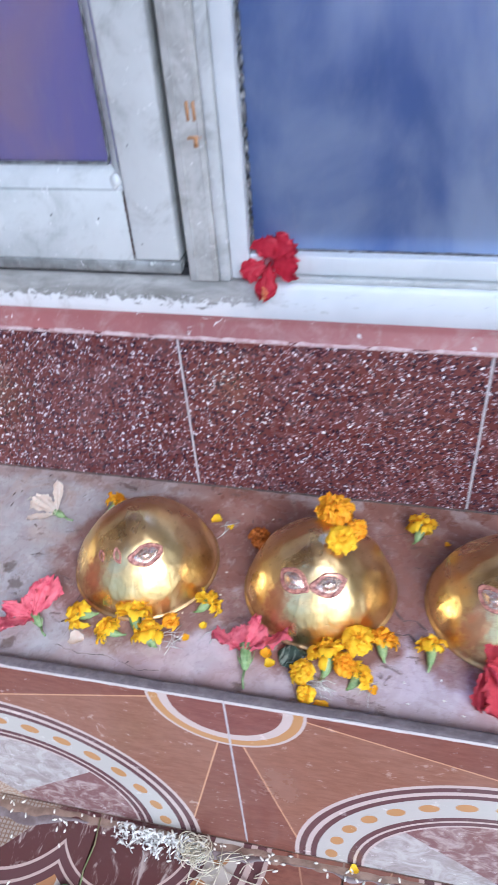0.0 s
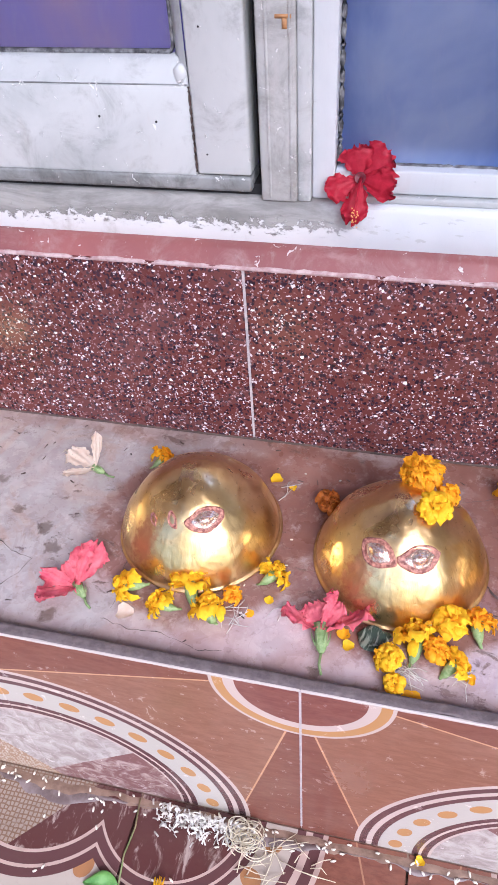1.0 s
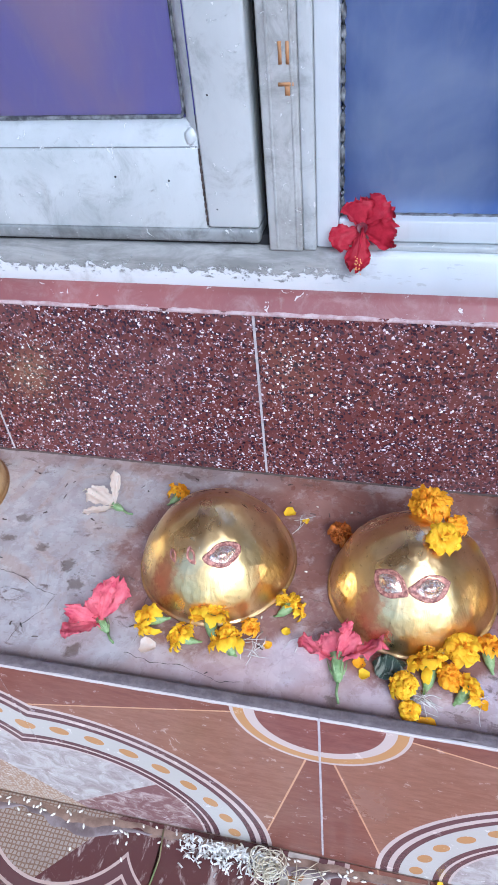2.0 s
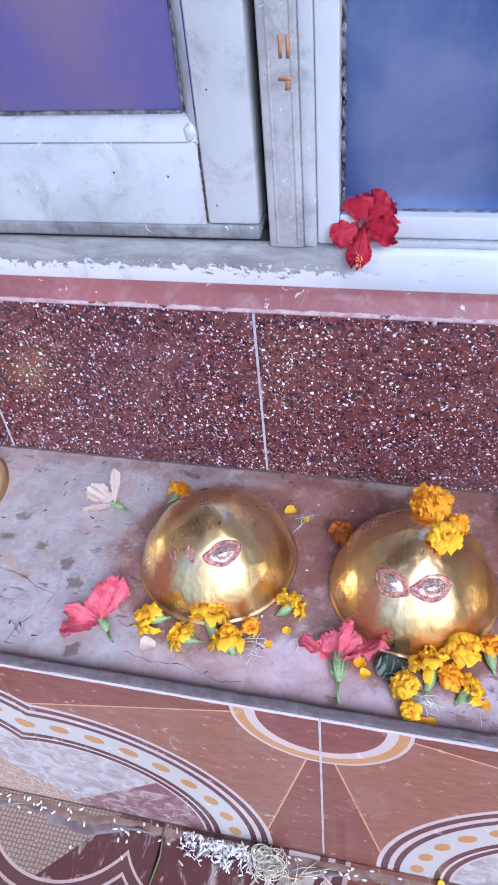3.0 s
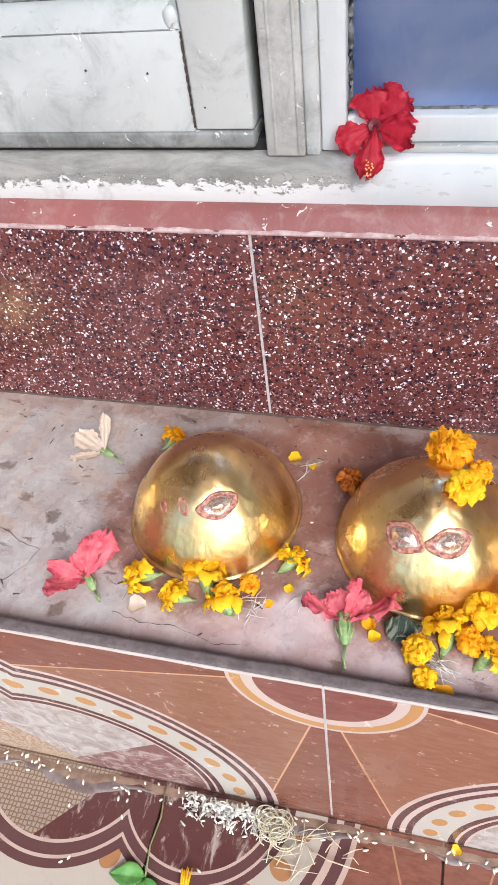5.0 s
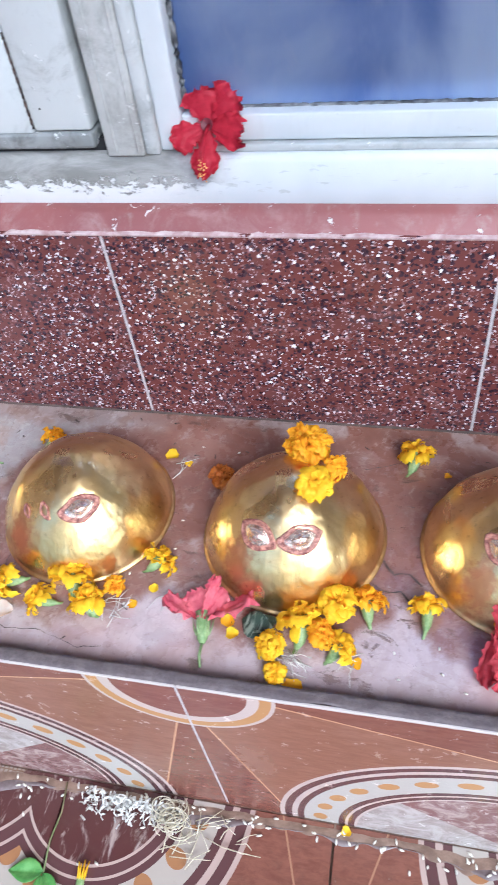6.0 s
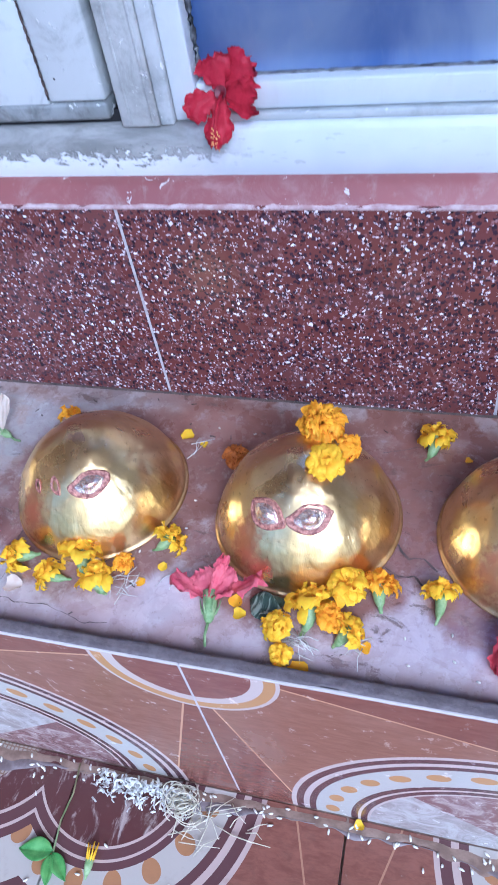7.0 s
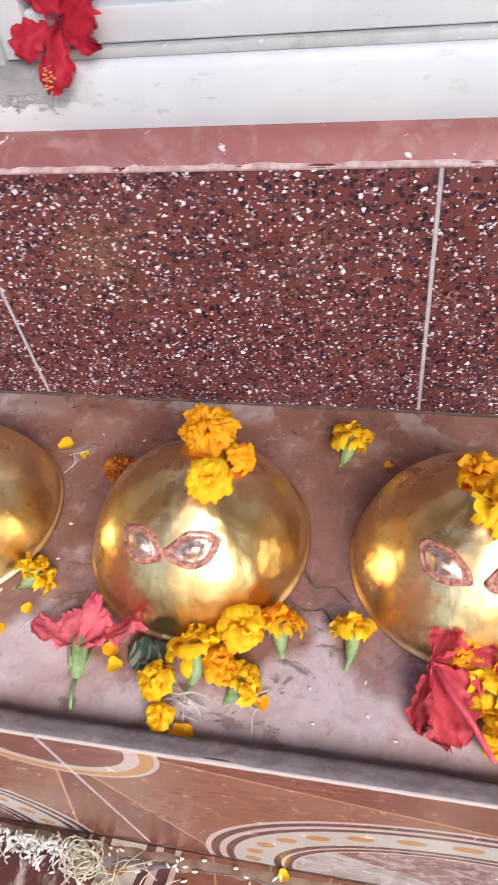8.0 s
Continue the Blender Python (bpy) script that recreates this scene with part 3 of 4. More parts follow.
for i, (pts, wid) in enumerate((
    (((-0.47, 0.405), (-0.43, 0.398), (-0.405, 0.385), (-0.385, 0.382)), 0.0007),
    (((-0.385, 0.382), (-0.39, 0.365), (-0.405, 0.345), (-0.41, 0.325)), 0.0005),
    (((-0.30, 0.335), (-0.275, 0.330), (-0.25, 0.332), (-0.215, 0.322), (-0.19, 0.325)), 0.0005),
    (((0.002, 0.428), (0.012, 0.424), (0.020, 0.414), (0.031, 0.416), (0.043, 0.404)), 0.0018),
    (((0.004, 0.404), (0.014, 0.398), (0.026, 0.399), (0.040, 0.388)), 0.0010),
    (((-0.30, 0.455), (-0.296, 0.42), (-0.30, 0.39), (-0.293, 0.36), (-0.297, 0.345)), 0.0005),
    (((-0.01, 0.515), (0.02, 0.525), (0.05, 0.520)), 0.0004))):
    crack(pts, wid, i * 3.1)

# mortar rim along the ledge's front
bm = bmesh.new()
xs = [-1.6 + 0.008 * i for i in range(401)]
rows = []
for x in xs:
    w = 0.0016 * noise.noise((x * 30, 1, 2)) + 0.0010 * noise.noise((x * 90, 5, 2))
    c = max(0.0, 1.5 * noise.noise((x * 25, 9, 2)) - 0.45) * 0.004
    g = 0.0008 * noise.noise((x * 160, 7, 3))
    rows.append([(x, RISER_Y + 0.0012 + c, RIM_Z - 0.001), (x, RISER_Y + 0.0016 + c, RIM_Z + 0.0003), (x, 0.3030 + 0.2 * w, RIM_Z + g), (x, 0.3070 + 0.3 * w, RIM_Z - 0.0006 - g), (x, 0.3098 + 0.5 * w, RIM_Z - 0.0012 + g), (x, 0.3110 + 0.7 * w, RIM_Z - 0.0040), (x, 0.3130 + 0.9 * w, LEDGE + 0.0015), (x, 0.3150 + w, LEDGE - 0.001)])
sheet(bm, rows)
rim = tagged(part("trim", bm, MORTAR), "dark grey mortar rim along the ledge front", "trim", kind="structure")

# upper riser: terrazzo tiles on a core
core = part("wall_core", box(-1.6, 1.6, WALL_Y + 0.0009, 0.66, LEDGE - 0.05, 0.3812), JOINT_GROUT, smooth=False)
tagged(core, "low wall faced with red terrazzo tiles", "wall", kind="structure")

# dirt line where the wall meets the ledge
bm = bmesh.new()
tube(bm, [(x, WALL_Y + 0.0006 - 0.0006 * noise.noise((x * 60, 0, 5)), LEDGE + 0.0006 + 0.0008 * noise.noise((x * 45, 4, 5))) for x in [-1.6 + 0.008 * i for i in range(401)]], 0.0019, 6)
tagged(part("dirt_line", bm, CRACK), "dark dirt line at the foot of the tiled wall", "dirt", kind="structure")

# red oxide band above the terrazzo
bm = bmesh.new()
rows = []
for x in xs:
    w = 0.0010 * noise.noise((x * 40, 3, 7)) + 0.0006 * noise.noise((x * 130, 8, 7))
    rows.append([(x, WALL_Y + 0.006, 0.3815 + w), (x, WALL_Y + 0.0012, 0.3822 + w), (x, WALL_Y + 0.0020, 0.3832 + w), (x, WALL_Y + 0.0040, 0.3850), (x, WALL_Y + 0.0110, 0.3940), (x, WALL_Y + 0.0165, 0.3985), (x, 0.62, 0.4010)])
sheet(bm, rows)
band = tagged(part("cement_band", bm, OXIDE), "red oxide cement band with pale mortar smears", "trim", kind="structure")
bm = bmesh.new()
rows = []
for x in xs:
    w = 0.0014 * noise.noise((x * 34, 6, 1)) + 0.0012 * noise.noise((x * 110, 2, 1))
    t = max(0.0004, 0.0016 + w)
    rows.append([(x, WALL_Y + 0.004, 0.3812), (x, WALL_Y - 0.0003, 0.3816), (x, WALL_Y + 0.0002, 0.3822 + t), (x, WALL_Y + 0.0045, 0.3826 + t)])
sheet(bm, rows)
tagged(part("grout_line", bm, PINK_GROUT), "pale mortar line along the top of the tiles", "trim", kind="structure")

# sill beam: sound below the window, worn below the door
bm = bmesh.new()
rows = []
for i in range(525):
    x = -1.2 + 0.004 * i
    wear = 0.08 + 0.92 / (1 + math.exp((x + 0.165) / 0.008))
    e = wear * (0.0022 * noise.noise((x * 35, 0, 3)) + 0.0014 * noise.noise((x * 120, 0, 9)))
    c = 0.0014 + wear * 0.0045 + e
    rows.append([(x, 0.600, 0.3945), (x, 0.5885, 0.3945), (x, 0.5868, 0.3965 + 0.4 * abs(e)), (x, 0.5868 + wear * 0.001, 0.4330 - c * 1.6 - wear * 0.008), (x, 0.5880 + c * 0.6, 0.4345 - c * 0.3), (x, 0.5900 + c, 0.4355), (x, 0.66, 0.4360)])
sheet(bm, rows)
tagged(part("sill", bm, SILL), "white wooden sill, paint flaking off below the door", "sill", kind="structure")

# post between door and window: body, raised strips, ochre marks
post = thing("door_post", "weathered wooden post with flaking white paint and ochre marks", "post", kind="structure")
bm = box(-0.2060, -0.1770, 0.5885, 0.66, 0.4345, 2.2, 0.0018)
part("post_body", bm, WORN, post)
for gx in (-0.1985, -0.1815):
    part("ridge", box(gx - 0.0012, gx + 0.0012, 0.5878, 0.590, 0.437, 2.2, 0.0008), WORN, post)
part("post_strip", box(-0.1770, -0.1662, 0.5905, 0.66, 0.4345, 2.2, 0.0016), OLD_WHITE, post)
for x0, x1, z0, z1 in ((-0.1905, -0.1880, 0.580, 0.595), (-0.1850, -0.1825, 0.580, 0.595), (-0.1915, -0.1800, 0.5655, 0.5680), (-0.1865, -0.1830, 0.5590, 0.5660)):
    part("mark", box(x0, x1, 0.5879, 0.5887, z0, z1), OCHRE_PAINT, post, "faded ochre paint bar")

# door leaf: stile, bottom rail, bead, frosted pane
door = thing("door_1", "closed white painted wooden door with frosted glass, grimy", "door", kind="structure")
part("stile", box(-0.2585, -0.2140, 0.590, 0.625, 0.4535, 2.15, 0.0022), OLD_WHITE, door)
part("stile", box(-0.98, -0.93, 0.590, 0.625, 0.4535, 2.15, 0.0022), OLD_WHITE, door)
part("bottom_rail", box(-0.93, -0.2592, 0.5905, 0.624, 0.452, 0.521, 0.0016), OLD_WHITE, door)
part("weather_strip", box(-0.98, -0.2140, 0.5892, 0.624, 0.4402, 0.4528, 0.0028, 3), STRIP, door, "grey worn strip along the door foot")
bm = bmesh.new()
sheet(bm, [[(x, 0.5915, 0.5212), (x, 0.5945, 0.5300), (x, 0.5985, 0.5370), (x, 0.604, 0.5385), (x, 0.612, 0.5385)] for x in (-0.93, -0.6, -0.3, -0.2592)])
part("bead", bm, OLD_WHITE, door)
bm = bmesh.new()
sheet(bm, [[(-0.2592, 0.5915, z), (-0.2650, 0.5965, z + k), (-0.2700, 0.603, z + 2 * k), (-0.2705, 0.612, z + 2 * k)] for z, k in ((0.522, 0.006), (0.56, 0.0), (0.9, 0.0), (2.1, 0.0))])
part("bead", bm, OLD_WHITE, door)
part("putty_line", tube(bmesh.new(), [(-0.93, 0.606, 0.539), (-0.5, 0.606, 0.540), (-0.275, 0.606, 0.5395), (-0.2712, 0.605, 0.545), (-0.2712, 0.605, 0.8), (-0.2712, 0.605, 2.1)], 0.0022, 6), PUTTY, door)
part("joint_line", tube(bmesh.new(), [(-0.2589 + 0.0004 * noise.noise((i * 0.7, 2, 2)), 0.5903, 0.456 + 0.0032 * i) for i in range(21)], 0.0010, 6), CRACK, door, "dark open joint between rail and stile")
part("joint_line", tube(bmesh.new(), [(-0.93 + 0.0134 * i, 0.5909, 0.5212 + 0.0003 * noise.noise((i * 0.7, 5, 2))) for i in range(51)], 0.0005, 6), STRIP, door, "dark open joint under the moulding")
bm = bmesh.new()
bmesh.ops.create_icosphere(bm, subdivisions=2, radius=0.008)
for v in bm.verts:
    v.co = Vector((v.co.x * 0.75, v.co.y * 0.5, v.co.z)) * (1 + 0.4 * noise.noise(v.co * 300)) + Vector((-0.2650, 0.5945, 0.5275))
part("putty_lump", bm, OLD_WHITE, door, "pale filler lump in the corner")
part("pane", box(-0.93, -0.268, 0.6075, 0.6115, 0.53, 2.1), GLASS_MAUVE, door, "mauve frosted glass pane", smooth=False)
for x, z in ((-0.288, 0.494), (-0.335, 0.497), (-0.247, 0.560), (-0.249, 0.470)):
    bm = bmesh.new()
    bmesh.ops.create_icosphere(bm, subdivisions=1, radius=0.0011)
    part("nail", bm, DARK, door, at=Matrix.Translation((x, 0.5902, z)) @ Matrix.Diagonal((1, 0.4, 1, 1)))
# near-black boxes stand for the shade inside the door gaps
tagged(part("door_foot_gap", box(-1.0, -0.2045, 0.5975, 0.63, 0.4345, 0.4445), DARK, smooth=False), "dark shadow gap under the door", "gap", kind="structure")
tagged(part("door_gap", box(-0.2140, -0.2060, 0.6180, 0.64, 0.4345, 2.2), DARK, smooth=False), "dark shadow gap beside the door", "gap", kind="structure")

# window: stile, bottom rail, bead, pane
win = thing("window_1", "white painted window with bluish frosted glass pane", "window", kind="structure")
part("window_frame", box(-0.1660, -0.1480, 0.5945, 0.64, 0.436, 2.2, 0.0015), WHITE, win)
part("window_frame", box(-0.1478, 0.9, 0.5965, 0.64, 0.4412, 0.4600, 0.0016), WHITE, win)
part("bead", box(-0.1478, 0.9, 0.5915, 0.6, 0.4355, 0.4410, 0.0012), OLD_WHITE, win)
bm = bmesh.new()
pts = [(-0.1465 + 0.0035 * i, 0.6085 + 0.0008 * noise.noise((i * 0.9, 0, 0)), 0.4590 + 0.0014 * noise.noise((i * 0.7, 4, 0))) for i in range(300)]
tube(bm, pts, 0.0024, 6)
part("putty_line", bm, PUTTY, win, "cracked black putty along the glass")
bm = bmesh.new()
pts = [(-0.1462 + 0.0006 * noise.noise((i * 0.9, 8, 0)), 0.6065, 0.461 + 0.006 * i) for i in range(280)]
tube(bm, pts, 0.0022, 6)
part("putty_line", bm, PUTTY, win, "cracked black putty along the glass")
part("pane", box(-0.150, 0.9, 0.6100, 0.6140, 0.450, 2.2), GLASS_BLUE, win, "bluish frosted glass pane", smooth=False)
tagged(part("wall_south", box(-1.6, 1.6, 0.60, 0.70, 2.2, 2.45), PLASTER, smooth=False), "plain plaster wall above the window", "wall", kind="structure")
for a in ((-1.6, -0.98), (0.9, 1.6)):
    tagged(part("wall_side", box(a[0], a[1], 0.60, 0.70, 0.37, 2.2), PLASTER, smooth=False), "plain plaster wall beside the openings", "wall", kind="structure")

# ---- brass domes ----
DOME_R, DOME_H, DOME_Q = 0.0733, 0.0765, 1.63


def dome_at(az, s):
    """A place on the dome: az in radians, s from 0 (rim) to 1 (top)."""
    a = s * math.pi / 2
    r, z = DOME_R * math.cos(a) ** (2 / DOME_Q), DOME_H * math.sin(a) ** (2 / DOME_Q)
    return Vector((r * math.cos(az), r * math.sin(az), z))


def dome_param(x, y):
    """The angles of the dome's place above (x, y)."""
    u = min(0.999, math.hypot(x, y) / DOME_R)
    return math.atan2(y, x), math.acos(u ** (DOME_Q / 2)) / (math.pi / 2)


def on_dome(az, s, lift):
    p = dome_at(az, s)
    e = 0.01
    nrm = (dome_at(az + e, s) - dome_at(az - e, s)).cross(dome_at(az, s + e) - dome_at(az, s - e)).normalized()
    return p + nrm * lift


def eye_patch(dome, x, y, wide, tall, lean, rings, mat, name, label):
    """An almond of relief on the dome: rings of (size, height)."""
    az0, s0 = dome_param(x, y)
    r0 = dome_at(az0, s0).xy.length
    up = (dome_at(az0, s0 + 0.02) - dome_at(az0, s0 - 0.02)).length / 0.04
    bm = bmesh.new()
    rows = []
    for k, h in rings:
        row = []
        for i in range(29):
            a = 2 * math.pi * i / 28
            ca, sa = math.cos(a), math.sin(a)
            u, v = k * wide * ca, k * tall * sa * (1 - 0.42 * ca * ca) + k * tall * 0.06 * ca
            u, v = u * math.cos(lean) - v * math.sin(lean), u * math.sin(lean) + v * math.cos(lean)
            wob = 1 + 0.09 * noise.noise((ca * 2.5, sa * 2.5 + k * 2, x * 99))
            row.append(on_dome(az0 + u * wob / r0, s0 + v * wob / up, h))
        rows.append(row)
    sheet(bm, rows)
    bmesh.ops.remove_doubles(bm, verts=bm.verts[:], dist=1e-6)
    return part(name, bm, mat, dome, label)


def brass_dome(cx, cy, turn, eyes, label):
    d = thing("brass_dome", label, "dome", pose(cx, cy, LEDGE, 0, 0, 0), "row of brass domes")
    bm = bmesh.new()
    steps, rows = 96, []
    prof = [(DOME_R - 0.0012, 0.0), (DOME_R + 0.0016, 0.0003), (DOME_R + 0.0021, 0.0012), (DOME_R + 0.0016, 0.0024), (DOME_R + 0.0002, 0.0029), (DOME_R - 0.0004, 0.0034)]
    for r, z in prof:
        rows.append([Vector((r * math.cos(2 * math.pi * k / steps), r * math.sin(2 * math.pi * k / steps), z)) for k in range(steps)])
    for i in range(3, 41):
        s = 1 - (1 - i / 40) ** 1.15 if i < 40 else 0.9999
        row = []
        for k in range(steps):
            p = dome_at(2 * math.pi * k / steps, s)
            dent = 0.0013 * noise.noise(p * 34 + Vector((turn, 0, 0))) + 0.0005 * noise.noise(p * 110 + Vector((turn, 3, 0)))
            row.append(p * (1 + dent / 0.07))
        rows.append(row)
    vs = [[bm.verts.new(p) for p in r] for r in rows]
    for a, b in zip(vs, vs[1:]):
        for i in range(steps):
            j = (i + 1) % steps
            bm.faces.new((a[i], a[j], b[j], b[i]))
    bm.faces.new(vs[-1])
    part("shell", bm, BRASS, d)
    for x, y, wide, tall, lean in eyes:
        rim = eye_patch(d, x, y, wide, tall, lean, [(1.0, -0.0004), (0.96, 0.0008), (0.90, 0.0014), (0.83, 0.0011), (0.76, 0.0003), (0.70, 0.0009), (0.60, 0.0006), (0.50, 0.0006)], KUMKUM, "eye", "raised eye outline with red powder")
        if wide > 0.008:
            eye_patch(d, x, y, wide * 0.68, tall * 0.66, lean, [(1.0, 0.0005), (0.80, 0.0013), (0.55, 0.0012), (0.50, 0.0018), (0.30, 0.0027), (0.06, 0.0030)], SILVER, "eyeball", "shiny worn metal eyeball").parent = rim
    return d


D0, D1, D2, D3 = (-0.5710, 0.4860), (-0.2435, 0.4465), (-0.0620, 0.4430), (0.1145, 0.4445)
brass_dome(*D0, 13.0, [], "aged brass dome at the far end of the ledge")
brass_dome(*D1, 1.0, [(0.0195, -0.0365, 0.0185, 0.0112, 0.06), (-0.0085, -0.041, 0.0042, 0.0085, 0.6), (-0.026, -0.0395, 0.0030, 0.0065, 0.9)], "polished brass dome with one eye of white metal")
brass_dome(*D2, 5.0, [(-0.0192, -0.0395, 0.0172, 0.0118, -0.22), (0.0138, -0.0405, 0.0182, 0.0118, 0.0)], "polished brass dome with two eyes outlined in red")
brass_dome(*D3, 9.0, [(-0.0215, -0.0365, 0.0190, 0.0105, -0.22), (0.0190, -0.038, 0.0195, 0.0120, 0.2)], "brass dome with tarnished spots and a silvery eye")


def dome_z(c, x, y):
    u = math.hypot(x - c[0], y - c[1]) / DOME_R
    return LEDGE + DOME_H * max(0.0, 1 - u ** DOME_Q) ** (1 / DOME_Q)


# ---- flowers ----
CRIMSON_DARK = plain("dark_crimson", (0.10, 0.004, 0.012), (0.16, 0.008, 0.02), 0.5, 200)

def marigold_petals(rad, seed, wild=1.0, dense=1.0, ball=False):
    """Ruffled petals that fan out of the calyx at the origin about +z; ball: a full round head."""
    rnd = random.Random(seed)
    bm = bmesh.new()
    fine = 1 / math.sqrt(dense)
    rings = ((108, 15, 0.80), (88, 17, 0.92), (68, 17, 1.0), (48, 14, 1.0), (29, 10, 0.98), (10, 5, 0.96)) if ball else ((86, 11, 1.12), (70, 12, 1.16), (54, 11, 1.10), (38, 9, 1.02), (22, 6, 0.98), (6, 3, 0.95))
    base = Vector((0, 0, rad * (0.30 if ball else -0.12)))
    for polar, count, reach in rings:
        count = max(3, int(count * dense * rnd.uniform(0.85, 1.15)))
        for k in range(count):
            az = 2 * math.pi * (k + rnd.uniform(-0.45, 0.45)) / count + polar
            po = polar + rnd.uniform(-12, 12) * wild
            out = reach * rad * (1 + rnd.uniform(-0.20, 0.20) * wild)
            roll = rnd.uniform(-12, 34)
            w = rad * rnd.uniform(0.20, 0.36) * fine
            skew, phase = rnd.uniform(-0.6, 0.6) * wild, rnd.uniform(0, 6.28)
            turn = Matrix.Rotation(az, 3, "Z")
            rows = []
            for i, (f, lag, wid) in enumerate(((0.25, -6, 0.30), (0.66, -3, 0.72), (0.90, roll * 0.25, 1.05), (1.02, roll * 0.7, 1.12), (1.06, roll * 1.25, 0.82))):
                a = radians(po + lag)
                row = []
                for j in (-1, -0.5, 0, 0.5, 1):
                    ruffle = rad * 0.085 * math.sin(j * 4.0 + phase) * (0, 0.3, 0.8, 1.3, 1.6)[i] * wild
                    r = out * f * (1 - 0.10 * j * j) + (rad * 0.07 * rnd.uniform(-1, 1) if i == 4 else 0.0)
                    # ruffle stands across the blade, skew leans it
                    across = ruffle + skew * j * w * f
                    row.append(base + turn @ Vector((r * math.sin(a) + across * math.cos(a), j * w * wid, r * math.cos(a) - across * math.sin(a))))
                rows.append(row)
            sheet(bm, rows)
    return bm


def calyx_mesh(rad, ln, bend=0.0):
    bm = bmesh.new()
    return lathe(bm, [(rad * 0.30, 0.30 * rad), (rad * 0.42, 0.05 * rad), (rad * 0.40, -ln * 0.35), (rad * 0.30, -ln * 0.70), (rad * 0.14, -ln * 0.92), (rad * 0.10, -ln * 1.15)][::-1], 10, (bend / max(ln, 1e-4), 0))


def settle(ob, level):
    """Flattens what would sink below the support."""
    chain, o = ob.matrix_basis.copy(), ob.parent
    while o is not None:
        chain, o = o.matrix_basis @ chain, o.parent
    back = chain.inverted()
    for v in ob.data.vertices:
        w = chain @ v.co
        if w.z < level + 0.001:
            w.z = level + 0.001 + 0.04 * min(0.01, level + 0.001 - w.z)
            v.co = back @ w


def marigold(place, axis, dia, mat, seed, label, stem=1.0, wild=1.0, dense=1.0, ball=False):
    rad = dia * (0.39 if ball else 0.45)
    m = thing("marigold", label, "flower", facing(place, axis, seed * 47), "offered marigolds")
    settle(part("petals", marigold_petals(rad, seed, wild, dense, ball), mat, m), LEDGE)
    if stem > 0:
        settle(part("calyx", calyx_mesh(rad, rad * 1.35 * stem, 0.3), GREEN, m, "ribbed green calyx"), LEDGE)
    return m


def screen(right, down, up=0.0):
    """A direction on the ledge from how it runs across the view."""
    c, s = math.cos(radians(12)), math.sin(radians(12))
    return (right * c + down * s, right * s - down * c, up)


Y, O = "fresh yellow marigold head", "orange marigold head with ruffled petals"
MARIGOLDS = [
    # x, y, axis (right, down, up), size, colour, calyx
    (-0.304, 0.520, (0.5, -0.7, 0.5), 0.024, ORANGE, 1.0, O + " behind a brass dome"),
    (-0.287, 0.366, (-1.0, 0.0, 0.35), 0.027, YELLOW, 1.0, Y + " lying on its side"),
    (-0.254, 0.354, (-0.7, -0.3, 0.4), 0.024, YELLOW, 1.1, Y + ", wilted, with striped calyx"),
    (-0.232, 0.376, (0.1, -0.9, 0.5), 0.032, YELLOW, 1.1, Y + " beside a brass dome"),
    (-0.213, 0.357, (-0.2, -0.7, 0.6), 0.029, YELLOW, 1.1, Y + " with green calyx"),
    (-0.196, 0.371, (0.4, -0.6, 0.7), 0.020, ORANGE, 0.0, "torn orange marigold head"),
    (-0.165, 0.401, (0.8, -0.7, 0.4), 0.026, YELLOW, 1.0, Y + " leaning on a brass dome"),
    (-0.044, 0.362, (0.0, -0.8, 0.6), 0.032, YELLOW, 1.2, Y + " with long green calyx"),
    (-0.020, 0.374, (0.2, -0.2, 1.0), 0.036, YELLOW, 0.0, Y + ", broad, in a heap"),
    (0.002, 0.384, (0.1, -0.8, 0.5), 0.028, ORANGE, 1.0, O + " with green calyx"),
    (-0.061, 0.338, (-0.6, -0.3, 0.7), 0.028, YELLOW, 0.0, Y + ", half pulled apart"),
    (-0.029, 0.351, (0.3, -0.1, 0.9), 0.026, ORANGE, 0.0, O + " in a heap"),
    (-0.014, 0.345, (0.8, -0.4, 0.4), 0.025, YELLOW, 1.1, Y + " lying on its side"),
    (-0.057, 0.321, (-0.2, 0.3, 0.9), 0.020, YELLOW, 0.0, "small torn yellow marigold head"),
    (0.032, 0.531, (0.1, -0.9, 0.6), 0.029, YELLOW, 1.2, Y + " at the foot of the wall"),
    (0.0455, 0.386, (0.0, -1.0, 0.35), 0.024, YELLOW, 1.4, Y + " with long green calyx"),
    (0.106, 0.372, (0.2, -0.5, 0.9), 0.032, ORANGE, 0.0, O + " beside a brass dome"),
    (0.124, 0.356, (0.5, 0.2, 0.8), 0.034, YELLOW, 0.8, Y + " under a red hibiscus"),
    (0.126, 0.335, (0.5, 0.5, 0.7), 0.028, YELLOW, 0.0, Y + ", torn"),
]
for i, (x, y, ax, dia, mat, stem, label) in enumerate(MARIGOLDS):
    marigold((x, y, LEDGE + dia * 0.30), screen(*ax), dia, mat, i + 1, label, stem, 1.0, 0.9 if mat is YELLOW else 1.25, stem == 0.0)
marigold((-0.0520, 0.480, dome_z(D2, -0.0520, 0.480) + 0.004), screen(-0.1, -0.1, 1), 0.042, ORANGE, 31, "large orange marigold on top of a brass dome", 0.0, 1.1, 2.6, True)
marigold((-0.0425, 0.438, dome_z(D2, -0.0425, 0.438) + 0.005), screen(0.1, 0.45, 1), 0.033, YELLOW, 32, "yellow marigold on a brass dome", 0.5, 1.0, 0.9, True)
